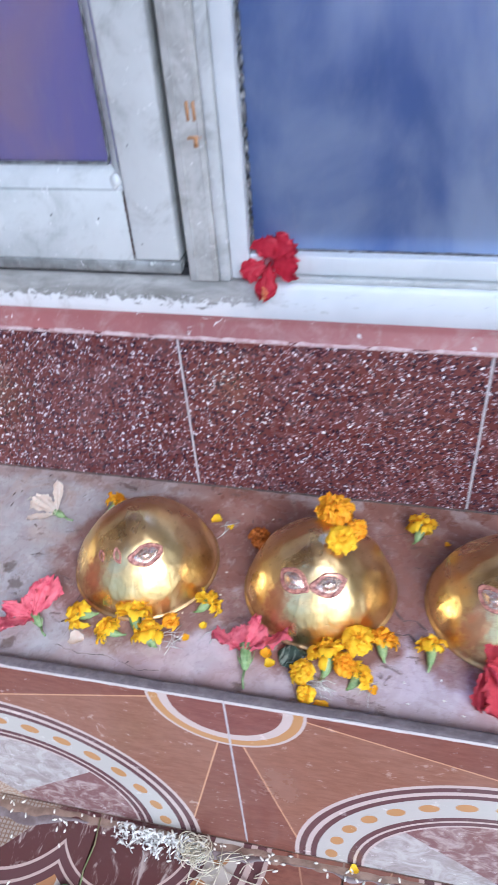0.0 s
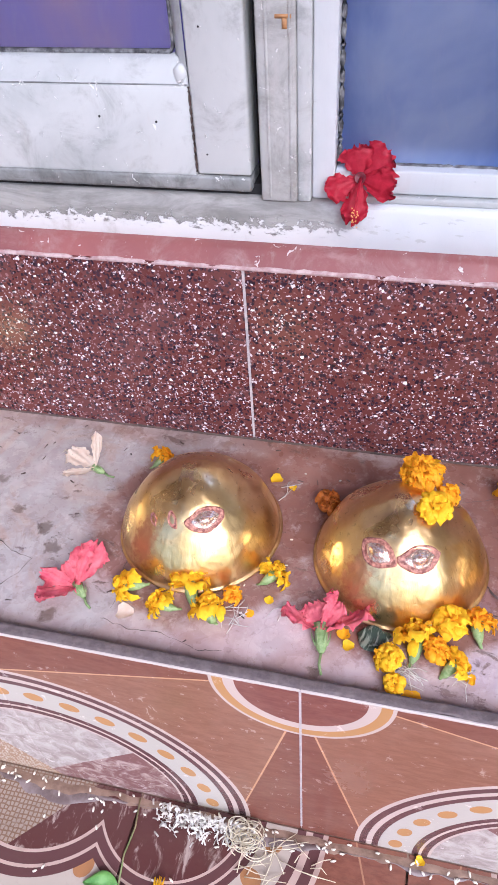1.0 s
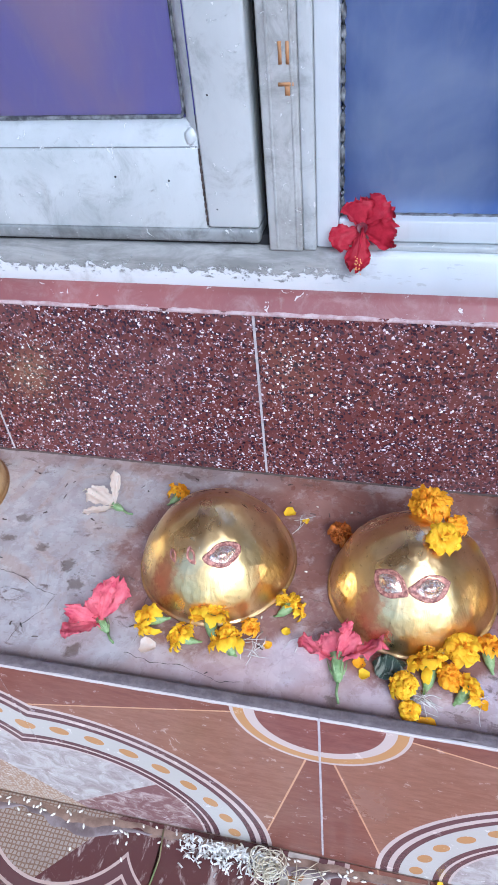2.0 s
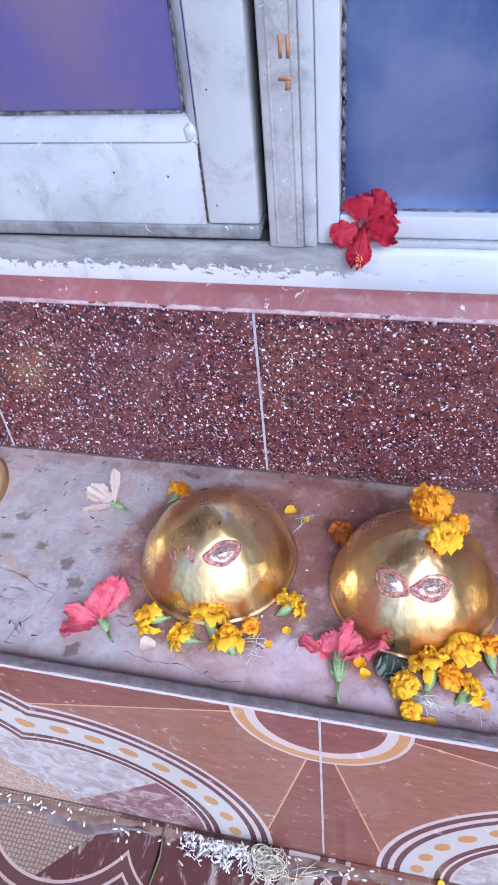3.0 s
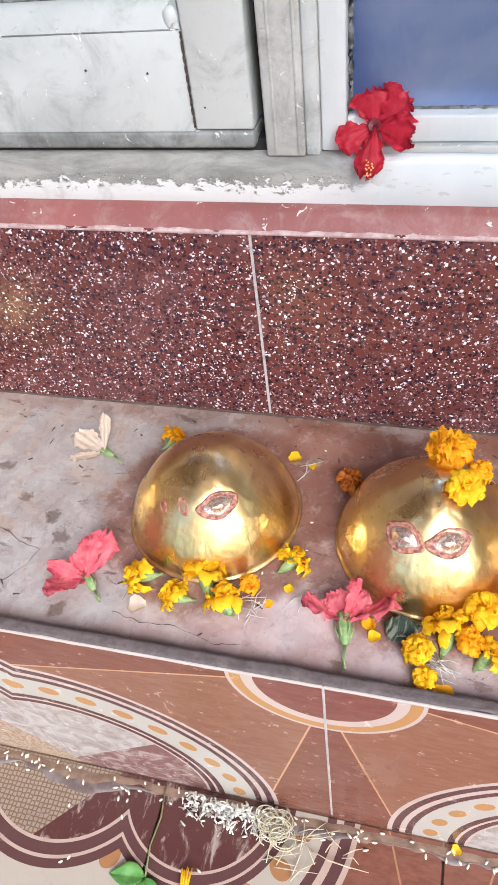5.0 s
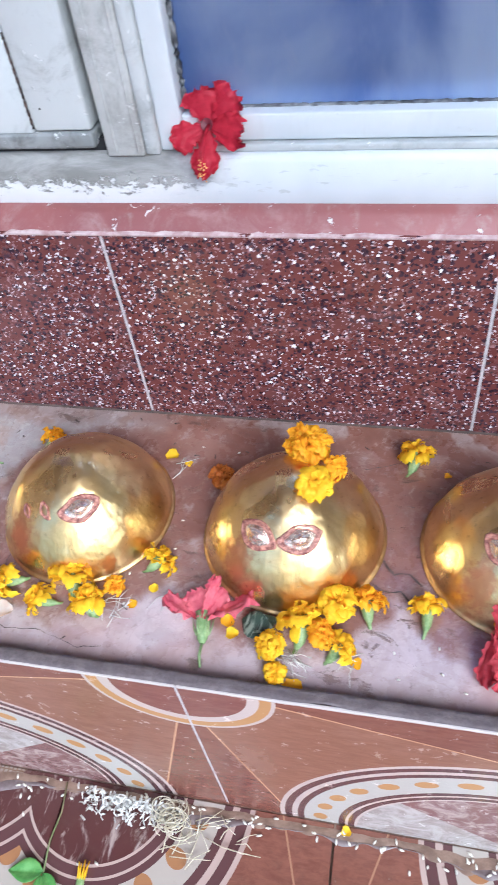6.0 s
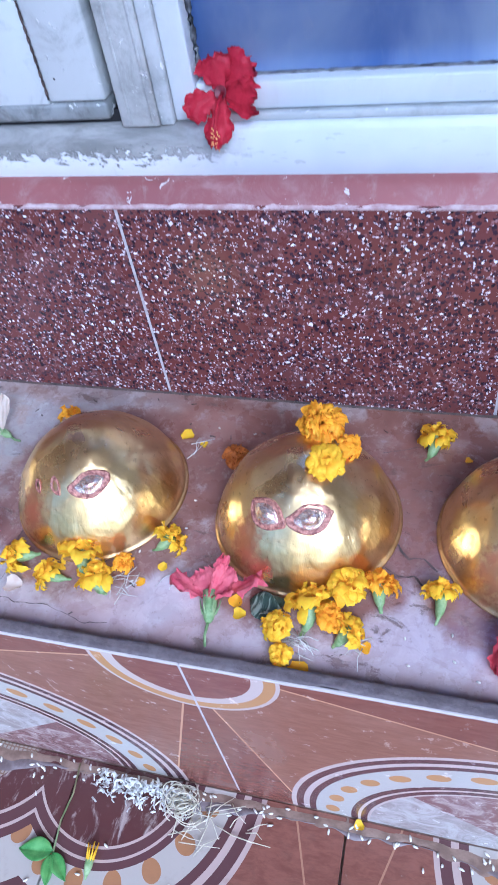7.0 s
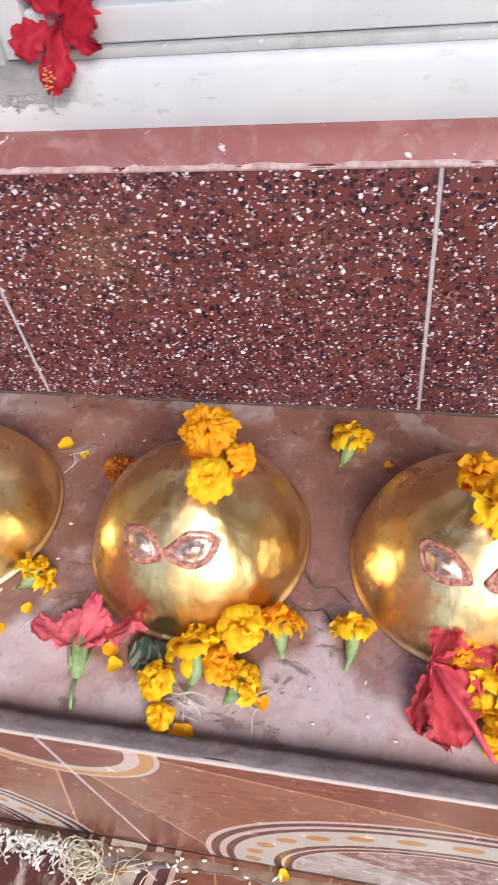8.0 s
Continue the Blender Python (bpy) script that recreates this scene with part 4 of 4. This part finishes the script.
marigold((-0.0320, 0.464, dome_z(D2, -0.0320, 0.464) + 0.004), screen(0.9, 0.1, 0.5), 0.023, ORANGE, 33, "small orange marigold on a brass dome", 0.0, 1.2, 1.1, True)
marigold((0.111, 0.456, dome_z(D3, 0.111, 0.456) + 0.003), screen(-0.2, -0.4, 1), 0.024, ORANGE, 34, "torn orange marigold on a brass dome", 0.0, 1.3, 0.6)
marigold((0.122, 0.433, dome_z(D3, 0.122, 0.433) + 0.004), screen(0.7, 0.1, 0.7), 0.034, YELLOW, 35, "yellow marigold with calyx on a brass dome", 1.0)
marigold((-0.132, 0.488, LEDGE + 0.007), screen(0.2, 0.3, 1), 0.027, RUST, 36, "dried rust-brown marigold head beside a brass dome", 0.0, 1.4, 1.0, True)


def hibiscus_petal(ln, wid, seed, ruffle, curl):
    """A ruffled petal along +z from the origin, leaning to +x."""
    bm = bmesh.new()
    rows = []
    for i in range(17):
        f = i / 16
        w = wid * (0.16 + 0.92 * math.sin(min(1.0, f * 1.12) * math.pi * 0.56) ** 1.3) * (1 if f < 0.86 else 1 - 2.6 * (f - 0.86))
        row = []
        for j in range(15):
            g = j / 7 - 1
            edge = max(abs(g) ** 3, f ** 5)
            r = ruffle * edge * (noise.noise((f * 7 + seed, g * 4, seed)) + 0.6 * noise.noise((f * 19, g * 11, seed * 3)))
            fold = 0.012 * math.sin(g * 6 + seed) * f + 0.07 * noise.noise((g * 3.5, f * 2.0, seed * 1.7)) * f
            side = g * w * (1 + 0.30 * abs(g) ** 3 * noise.noise((f * 13, seed * 2.3, 3 + (g > 0))))
            tip = f ** 4 * (0.16 * noise.noise((g * 7, seed * 2, 7)) + 0.08 * noise.noise((g * 19, seed * 2, 9)))
            row.append((curl * ln * f * f + (r + fold) * ln + 0.10 * wid * g * g, side + 0.03 * ln * noise.noise((f * 9, g * 2, seed + 5)), ln * (f * (1 - 0.07 * g * g) + tip)))
        rows.append(row)
    return sheet(bm, rows)


def hibiscus(place, axis, size, opening, mat, label, seed, pistil=0.0, ruffle=0.12, curl=0.15, wid=0.36, spread=(), throat=False):
    """Five petals about +z; opening in degrees from the axis."""
    n = Vector(axis).normalized()
    side = Vector((1, 0, 0)) - n * n.x
    side.normalize()
    turned = Matrix((side, n.cross(side), n)).transposed().to_4x4()
    h = thing("hibiscus", label, "flower", Matrix.Translation(place) @ turned, "offered hibiscus flowers")
    for k, (ang, ln, wd, lie) in enumerate(spread):
        m = Matrix.Rotation(radians(ang), 4, "Z") @ Matrix.Rotation(radians(opening + lie), 4, "Y") @ Matrix.Rotation(0.2 * math.sin(k * 4 + seed), 4, "Z")
        part("petal", hibiscus_petal(size * ln, size * wid * wd, seed + k * 3.7, ruffle, curl), mat, h, at=m)
    if throat:
        part("throat", lathe(bmesh.new(), [(0.001, -0.002), (0.0022, 0.0), (0.0045, 0.0045), (0.0040, 0.0046), (0.0012, 0.001)], 12), CRIMSON_DARK, h, "dark crimson throat")
    if pistil > 0:
        bm = tube(bmesh.new(), [(0, 0, 0), (0.02 * size, -0.20 * pistil * size, 0.30 * pistil * size), (0, -0.60 * pistil * size, 0.45 * pistil * size), (0, -1.02 * pistil * size, 0.45 * pistil * size)], size * 0.045, 7, 0.6)
        p = part("pistil", bm, mat, h, "red pistil column")
        bm = bmesh.new()
        rnd = random.Random(seed)
        for k in range(26):
            f = rnd.uniform(0.45, 1.0)
            f = 0.35 + 0.65 * f
            c = Vector((0, -1.02 * f * pistil * size, 0.45 * pistil * size)) + Vector([rnd.uniform(-1, 1) * 0.085 * size for _ in range(3)])
            b2 = bmesh.new()
            bmesh.ops.create_icosphere(b2, subdivisions=1, radius=size * 0.022)
            me = bpy.data.meshes.new("tmp")
            b2.to_mesh(me)
            b2.free()
            me.transform(Matrix.Translation(c))
            bm.from_mesh(me)
            bpy.data.meshes.remove(me)
        part("anthers", bm, STAMEN, p, "yellow anthers")
    return h


hibiscus((-0.1275, 0.5920, 0.4550), (-0.05, -0.86, 0.50), 0.030, 68, RED, "open red hibiscus tucked into the window corner", 2.0, pistil=1.15, ruffle=0.30, curl=0.10, wid=0.40,
         spread=((203, 0.95, 0.85, 4), (106, 0.84, 1.05, -4), (50, 0.98, 1.15, 6), (-14, 1.06, 1.0, -8), (-94, 1.16, 0.80, 8)), throat=True)


def lying_hibiscus(place, petals, mat, label, seed, tail, calyx, stem, ruffle=0.20, curl=0.12, pistil=None):
    """A flower on its side: petals as (direction, length, width share, roll) fan out of a calyx; tail is where the stem runs."""
    h = thing("hibiscus", label, "flower", Matrix.Translation(place), "offered hibiscus flowers")
    for k, (dr, ln, wd, roll) in enumerate(petals):
        m = facing((0, 0, 0.0012 * k), screen(*dr), 90 + roll)
        settle(part("petal", hibiscus_petal(ln, ln * wd, seed + 3.3 * k, ruffle, curl), mat, h, at=m), LEDGE)
    q = facing((0, 0, 0), [-c for c in screen(*tail)])
    cup = part("calyx", lathe(bmesh.new(), [(0.11 * calyx, -calyx), (0.23 * calyx, -calyx * 0.8), (0.30 * calyx, -calyx * 0.4), (0.30 * calyx, 0.0), (0.40 * calyx, calyx * 0.40), (0.28 * calyx, calyx * 0.42)], 10), GREEN, h, "green calyx", at=q)
    settle(cup, LEDGE)
    bm = bmesh.new()
    for k in range(6):
        a = k * math.pi / 3
        c, d = math.cos(a), math.sin(a)
        tube(bm, [(0.26 * calyx * c, 0.26 * calyx * d, -calyx * 0.62), (0.40 * calyx * c, 0.40 * calyx * d, -calyx * 0.30), (0.48 * calyx * c, 0.48 * calyx * d, calyx * 0.12)], 0.055 * calyx, 5, 0.3)
    settle(part("bract", bm, GREEN, h, at=q), LEDGE)
    settle(part("stem", tube(bmesh.new(), [(0, 0, -calyx * 0.9), (0.10 * stem, 0, -calyx - 0.5 * stem), (0.02 * stem, 0.1 * stem, -calyx - stem)], 0.0013, 6, 0.8), GREEN, h, at=q), LEDGE)
    if pistil:
        p = part("pistil", tube(bmesh.new(), [(0, 0, 0.006), (0, 0.002, 0.6 * pistil), (0, 0.004, pistil)], 0.0012, 6, 0.7), mat, h, at=q)
        bm = bmesh.new()
        for k in range(14):
            f, a = 0.62 + 0.40 * k / 13, k * 2.4
            tube(bm, [(0, 0.003, f * pistil), (0.0034 * math.cos(a), 0.003 + 0.0034 * math.sin(a), f * pistil + 0.001)], 0.0005, 5)
        part("anthers", bm, STRAW, p, "pale stamens")
    return h


lying_hibiscus((-0.327, 0.356, LEDGE + 0.008), [((-1.0, 0.30, 0.05), 0.036, 0.34, 25), ((-0.95, -0.30, 0.25), 0.034, 0.20, -40), ((-0.45, -0.60, 0.20), 0.024, 0.36, -10), ((0.05, -1.0, 0.35), 0.034, 0.30, 0), ((0.42, -1.0, 0.30), 0.040, 0.30, 30)],
               PINKRED, "half-closed pinkish red hibiscus lying on the marble", 11.0, (0.55, 0.85, -0.1), 0.012, 0.012, 0.26, 0.04)
lying_hibiscus((-0.1175, 0.352, LEDGE + 0.008), [((-0.95, -0.62, 0.15), 0.037, 0.24, 30), ((1.0, -0.36, 0.10), 0.043, 0.22, -35), ((-0.20, -0.70, 0.10), 0.026, 0.36, -15), ((0.45, -0.60, 0.15), 0.028, 0.34, 10), ((0.42, -1.0, 0.28), 0.034, 0.16, 40)],
               PINKRED, "pinkish red hibiscus with green calyx beside a brass dome", 23.0, (-0.05, 1.0, -0.1), 0.017, 0.018, 0.26, 0.04)
wilted = thing("hibiscus", "crumpled crimson hibiscus in front of a brass dome", "flower", Matrix.Translation((0.091, 0.364, LEDGE + 0.019)), "offered hibiscus flowers")
for k, (dr, ln, wd, roll) in enumerate((((-0.40, 0.90, -0.35), 0.036, 0.17, 25), ((0.18, 1.0, -0.30), 0.043, 0.27, -20), ((1.0, -0.10, -0.05), 0.038, 0.34, 20), ((0.55, 0.55, -0.20), 0.030, 0.26, 40), ((0.45, -0.55, 0.10), 0.022, 0.34, -20))):
    m = facing((0, 0, 0.002 * k), screen(*dr), 90 + roll)
    settle(part("petal", hibiscus_petal(ln, ln * wd * 1.15, 51 + 3.3 * k, 0.24, -0.06), CRIMSON, wilted, at=m), LEDGE)
back = wilted.matrix_basis.inverted()
part("pistil", tube(bmesh.new(), [back @ Vector(p) for p in ((0.091, 0.366, LEDGE + 0.022), (0.100, 0.350, LEDGE + 0.024), (0.113, 0.334, LEDGE + 0.019), (0.124, 0.320, LEDGE + 0.010))], 0.0020, 7, 0.8), PINKRED, wilted, "long pink pistil")
lying_hibiscus((-0.366, 0.494, LEDGE + 0.006), [((-1.0, 0.34, 0.05), 0.034, 0.20, 15), ((-0.90, -0.50, 0.15), 0.036, 0.34, 5), ((-0.12, -1.0, 0.40), 0.038, 0.15, 40)],
               IVORY, "ivory white hibiscus with green calyx lying on the marble", 41.0, (0.85, 0.50, -0.1), 0.010, 0.012, 0.08, 0.10, 0.040)


def petal_bit(x, y, z, size, mat, seed, name="loose_petal", label="loose yellow marigold petal on the marble"):
    bm = bmesh.new()
    rows = [[(size * (f - 0.5), size * 0.42 * g * (0.5 + 0.9 * math.sin(math.pi * min(1, f + 0.12))), size * (0.10 + 0.22 * g * g + 0.12 * noise.noise((f * 3, g * 3, seed)))) for g in (-1, -0.5, 0, 0.5, 1)] for f in (0, 0.25, 0.5, 0.75, 1)]
    sheet(bm, rows)
    return tagged(part(name, bm, mat, at=pose(x, y, z, 0, 0, seed * 73)), label, "petal", "loose petals")


for i, (x, y, s, mat) in enumerate(((-0.165, 0.378, 0.009, YELLOW), (-0.179, 0.362, 0.009, ORANGE), (-0.186, 0.514, 0.014, YELLOW), (-0.168, 0.506, 0.008, YELLOW), (-0.095, 0.348, 0.011, YELLOW), (-0.100, 0.358, 0.012, ORANGE), (-0.045, 0.313, 0.016, ORANGE), (0.060, 0.515, 0.007, ORANGE), (-0.002, 0.337, 0.010, ORANGE))):
    petal_bit(x, y, LEDGE + 0.0006, s * 0.82, mat, i + 1)
petal_bit(-0.281, 0.343, LEDGE + 0.0006, 0.014, IVORY, 5, "petal_scrap", "pale pink petal scrap on the marble")
petal_bit(-0.006, 0.291, FLOOR_Z + 0.001, 0.009, YELLOW, 3, "loose_petal", "loose yellow petal on the tiled floor")
petal_bit(0.120, 0.240, FLOOR_Z + 0.001, 0.010, YELLOW, 8, "loose_petal", "loose yellow petal on the tiled floor")


def filaments(x, y, n_, spread, seed):
    rnd = random.Random(seed)
    bm = bmesh.new()
    for k in range(n_):
        a = rnd.uniform(0, 6.28)
        p = Vector((x + rnd.uniform(-1, 1) * spread, y + rnd.uniform(-1, 1) * spread, LEDGE + 0.0015 + 0.002 * (k % 3)))
        d = Vector((math.cos(a), math.sin(a), 0)) * rnd.uniform(0.006, 0.012)
        tube(bm, [p - d, p + Vector((0.2 * d.y, -0.2 * d.x, 0.002)), p + d], 0.00042, 5, 0.5)
    return tagged(part("petal_filaments", bm, CHALK), "white marigold filaments scattered on the marble", "petals", kind="stuff")


for a in ((-0.190, 0.356, 12, 0.009, 1), (-0.050, 0.332, 16, 0.009, 2), (-0.154, 0.370, 2, 0.004, 3), (-0.168, 0.502, 4, 0.007, 4), (-0.010, 0.334, 4, 0.007, 5)):
    filaments(*a)


def leaf(name, x, y, z, ln, wid, turn, mat, label, tilt=(0, 0)):
    bm = bmesh.new()
    rows = []
    for i in range(9):
        f = i / 8
        w = wid * math.sin(math.pi * f ** 0.8) + 0.0004
        rows.append([(ln * f, w * g, 0.10 * ln * abs(g) * math.sin(math.pi * f) + 0.06 * ln * noise.noise((f * 4, g * 2, x * 50)) + 0.04 * ln) for g in (-1, -0.6, -0.2, 0, 0.2, 0.6, 1)])
    sheet(bm, rows)
    ob = part(name, bm, mat, at=pose(x, y, z, tilt[0], tilt[1], turn))
    ob.modifiers.new("thick", "SOLIDIFY").thickness = 0.0004
    return tagged(ob, label, "leaf")


leaf("wilted_leaf", -0.089, 0.360, LEDGE + 0.003, 0.030, 0.010, -20, DARK_LEAF, "dark wilted green leaf on the marble beside marigolds", (25, -10))
leaf("wilted_leaf", -0.085, 0.352, LEDGE + 0.002, 0.026, 0.009, 25, DARK_LEAF, "dark wilted green leaf on the marble beside marigolds", (-15, 0))
leaf("green_leaf", -0.292, 0.2085, FLOOR_Z + 0.002, 0.036, 0.0105, 188, LEAF, "fresh green leaf on the tiled floor")
leaf("green_leaf", -0.292, 0.207, FLOOR_Z + 0.002, 0.030, 0.007, -42, LEAF, "narrow green leaf on the tiled floor")
leaf("green_leaf", -0.294, 0.205, FLOOR_Z + 0.002, 0.028, 0.006, -75, LEAF, "fresh green leaf on the tiled floor")
tw = bmesh.new()
tube(tw, [(-0.292, 0.208, FLOOR_Z + 0.003), (-0.296, 0.235, FLOOR_Z + 0.003), (-0.293, 0.262, FLOOR_Z + 0.004), (-0.297, 0.290, FLOOR_Z + 0.005)], 0.0009, 6)
tagged(part("twig", tw, plain("twig_green", (0.16, 0.20, 0.07), (0.24, 0.20, 0.10), 0.6)), "thin greenish twig along a tile joint", "twig")
bud = thing("marigold_bud", "green marigold bud with yellow tips on the floor", "flower", facing((-0.252, 0.208, FLOOR_Z + 0.006), screen(0.15, -1, 0.15)))
part("calyx", calyx_mesh(0.010, 0.014), GREEN, bud)
bm = bmesh.new()
for k in range(9):
    a = k * 0.7
    tube(bm, [(0.003 * math.cos(a), 0.003 * math.sin(a), 0), (0.005 * math.cos(a), 0.005 * math.sin(a), 0.014 + 0.003 * math.sin(k * 3))], 0.0012, 5, 0.4)
part("petals", bm, YELLOW, bud)

# ---- litter along the foot of the step ----
rnd = random.Random(4)
bm = bmesh.new()
for k in range(430):
    u = rnd.random()
    x = -0.268 + 0.098 * u + rnd.gauss(0, 0.006)
    y = 0.287 - 0.004 * u - abs(rnd.gauss(0, 0.008)) * (1.3 - u * 0.4)
    p = Vector((x, y, FLOOR_Z + 0.002 + rnd.random() * 0.018 * math.exp(-((y - 0.287) / 0.012) ** 2)))
    a, c = rnd.uniform(0, 6.28), rnd.uniform(0.0012, 0.0036)
    d, e = Vector((math.cos(a), math.sin(a), rnd.uniform(-0.4, 0.4))) * c, Vector((-math.sin(a), math.cos(a), 0.5)) * rnd.uniform(0.0004, 0.0010)
    sheet(bm, [[p - d - e, p - d + e], [p - e + Vector((0, 0, 0.0015)), p + e + Vector((0, 0, 0.0018))], [p + d - e, p + d + e]])
tagged(part("white_shreds", bm, CHALK), "heap of white flower shreds swept against the step", "litter", kind="stuff")
bm = bmesh.new()
for k in range(26):
    c = Vector((-0.177 + rnd.gauss(0, 0.006), 0.274 + rnd.gauss(0, 0.005), FLOOR_Z + 0.012 + rnd.gauss(0, 0.003)))
    r, a0, t1, t2 = rnd.uniform(0.006, 0.014), rnd.uniform(0, 6), rnd.uniform(-0.8, 0.8), rnd.uniform(-0.8, 0.8)
    tube(bm, [c + Vector((r * math.cos(a0 + s), 0.8 * r * math.sin(a0 + s), max(-0.010, 0.6 * r * (t1 * math.cos(s) + t2 * math.sin(s))))) for s in [i * 0.42 for i in range(rnd.randint(8, 15))]], 0.00055, 5)
tagged(part("string_tangle", bm, STRAW), "tangle of pale string and dry stalks on the floor", "string")
bm = bmesh.new()
for k in range(22):
    x, y, a, ln = -0.140 + rnd.gauss(0, 0.022), 0.262 + rnd.gauss(0, 0.012), rnd.uniform(-0.9, 1.6), rnd.uniform(0.006, 0.022)
    p, d = Vector((x, y, FLOOR_Z + 0.002 + 0.003 * rnd.random())), Vector((math.cos(a), math.sin(a), 0.05)) * ln
    tube(bm, [p - d, p + Vector((0.003 * rnd.uniform(-1, 1), 0.003 * rnd.uniform(-1, 1), 0.003)), p + d], 0.0006, 5, 0.6)
tagged(part("dry_stalks", bm, STRAW), "dry stalks and threads scattered on the floor", "stalks", kind="stuff")
bm = bmesh.new()
for k in range(170):
    x = rnd.uniform(-0.50, 0.26)
    y = 0.292 - abs(rnd.gauss(0, 0.010)) if rnd.random() < 0.72 else rnd.uniform(0.15, 0.29)
    a = rnd.uniform(0, 6.28)
    b2 = bmesh.new()
    bmesh.ops.create_icosphere(b2, subdivisions=1, radius=1)
    me = bpy.data.meshes.new("tmp")
    b2.to_mesh(me)
    b2.free()
    me.transform(Matrix.Translation((x, y, FLOOR_Z + 0.0018)) @ Matrix.Rotation(a, 4, "Z") @ Matrix.Diagonal((0.0034 * rnd.uniform(0.6, 1.1), 0.0013, 0.0012, 1)))
    bm.from_mesh(me)
    bpy.data.meshes.remove(me)
tagged(part("rice_grains", bm, RICE), "scattered white rice grains along the step", "rice", kind="stuff")
bm = bmesh.new()
for k in range(26):
    x, y = rnd.uniform(-0.45, 0.16), rnd.uniform(0.325, 0.55)
    b2 = bmesh.new()
    bmesh.ops.create_icosphere(b2, subdivisions=1, radius=0.0011)
    me = bpy.data.meshes.new("tmp")
    b2.to_mesh(me)
    b2.free()
    me.transform(Matrix.Translation((x, y, LEDGE + 0.0008)) @ Matrix.Rotation(rnd.uniform(0, 6), 4, "Z") @ Matrix.Diagonal((1.6, 0.8, 0.7, 1)))
    bm.from_mesh(me)
    bpy.data.meshes.remove(me)
tagged(part("crumbs", bm, RICE), "small white crumbs on the marble", "crumbs", kind="stuff")

# small dark bits stand in for ants as well as dirt
bm = bmesh.new()
for k in range(75):
    x, y, a, ln = rnd.uniform(-0.50, 0.20), rnd.uniform(0.322, 0.560), rnd.uniform(0, 6.28), rnd.uniform(0.0008, 0.0030)
    if any(math.hypot(x - c[0], y - c[1]) < DOME_R + 0.004 for c in (D0, D1, D2, D3)):
        continue
    p, d = Vector((x, y, LEDGE + 0.0012)), Vector((math.cos(a), math.sin(a), 0)) * ln
    tube(bm, [p - d, p + Vector((rnd.uniform(-1, 1), rnd.uniform(-1, 1), 0.4)) * 0.0006, p + d], rnd.uniform(0.0004, 0.0009), 5, 0.6)
tagged(part("dark_crumbs", bm, CRACK), "dark bits strewn over the marble, standing for ants, dirt and stalk", "crumbs", kind="stuff")

# mud and broken mortar in the seam between floor and step
bm = bmesh.new()
rows = []
for i in range(420):
    x = -0.75 + 0.0035 * i
    w = 0.018 + 0.012 * noise.noise((x * 14, 0, 4)) + 0.006 * noise.noise((x * 60, 0, 4))
    rows.append([(x, RISER_Y + 0.004, FLOOR_Z - 0.002), (x, RISER_Y - 0.003, FLOOR_Z - 0.0015 + 0.001 * noise.noise((x * 50, 1, 1))), (x, RISER_Y - w * 0.6, FLOOR_Z + 0.0020 + 0.0008 * noise.noise((x * 80, 3, 1))), (x, RISER_Y - w, FLOOR_Z - 0.0012)])
sheet(bm, rows)
tagged(part("mortar_seam", bm, MUD), "muddy broken mortar along the foot of the step", "mortar", kind="structure")

bm = bmesh.new()
rows = []
for i in range(600):
    x = -0.75 + 0.0025 * i
    w = 0.014 + 0.006 * noise.noise((x * 14, 0, 4))
    f = max(0.0, 0.020 * noise.noise((x * 9, 3, 8)) + 0.007 * noise.noise((x * 46, 6, 8)) + 0.004)
    rows.append([(x, RISER_Y - w, FLOOR_Z + 0.0003), (x, RISER_Y - w - 0.4 * f, FLOOR_Z + 0.0011), (x, RISER_Y - w - 0.92 * f, FLOOR_Z + 0.0010), (x, RISER_Y - w - f - 0.0004, FLOOR_Z + 0.0002)])
sheet(bm, rows)
tagged(part("cement_film", bm, plain("dried_cement_film", (0.12, 0.085, 0.080), (0.23, 0.185, 0.180), 0.45, 45)), "thin ragged film of dried grey cement on the floor tiles", "cement", kind="structure")

# ---- pieces of walls and floors ----
def tile_mesh(w, h, d, bevel):
    b = box(-w / 2, w / 2, 0, d, 0, h, bevel, 1)
    me = bpy.data.meshes.new("tile")
    b.to_mesh(me)
    b.free()
    return me


def lay(me, mat, parent, place):
    ob = new("tile", me)
    if not me.materials:
        me.materials.append(mat)
    ob.parent = parent
    ob.matrix_basis = Matrix.Translation(place)
    return ob


me = tile_mesh(0.2980, 0.2010, 0.012, 0.0008)
for k in range(-4, 5):
    lay(me, TERRAZZO, core, (-0.0705 + 0.3005 * k, WALL_Y, LEDGE - 0.0005))
me = tile_mesh(TILE - 0.0007, RIM_Z - FLOOR_Z + 0.004, 0.0026, 0.0006)
for k in range(-4, 6):
    lay(me, RISER_TILE, step, (JOINT + TILE * (k + 0.5), RISER_Y, FLOOR_Z - 0.004))
part("grout_strip", box(JOINT - 0.0010, JOINT + 0.0010, RISER_Y - 0.0003, RISER_Y + 0.004, FLOOR_Z + 0.006, RIM_Z - 0.001, 0.0003, 1), JOINT_GROUT, step, "grey grout joint", smooth=False)
b = box(-TILE / 2 + 0.0011, TILE / 2 - 0.0011, -TILE + 0.0022, 0, -0.008, 0, 0.0006, 1)
me = bpy.data.meshes.new("floor_tile")
b.to_mesh(me)
b.free()
for k in range(-4, 6):
    for j in range(7):
        lay(me, FLOOR_TILE, base, (-0.297 + TILE * (k + 0.5), 0.2965 - TILE * j, FLOOR_Z))
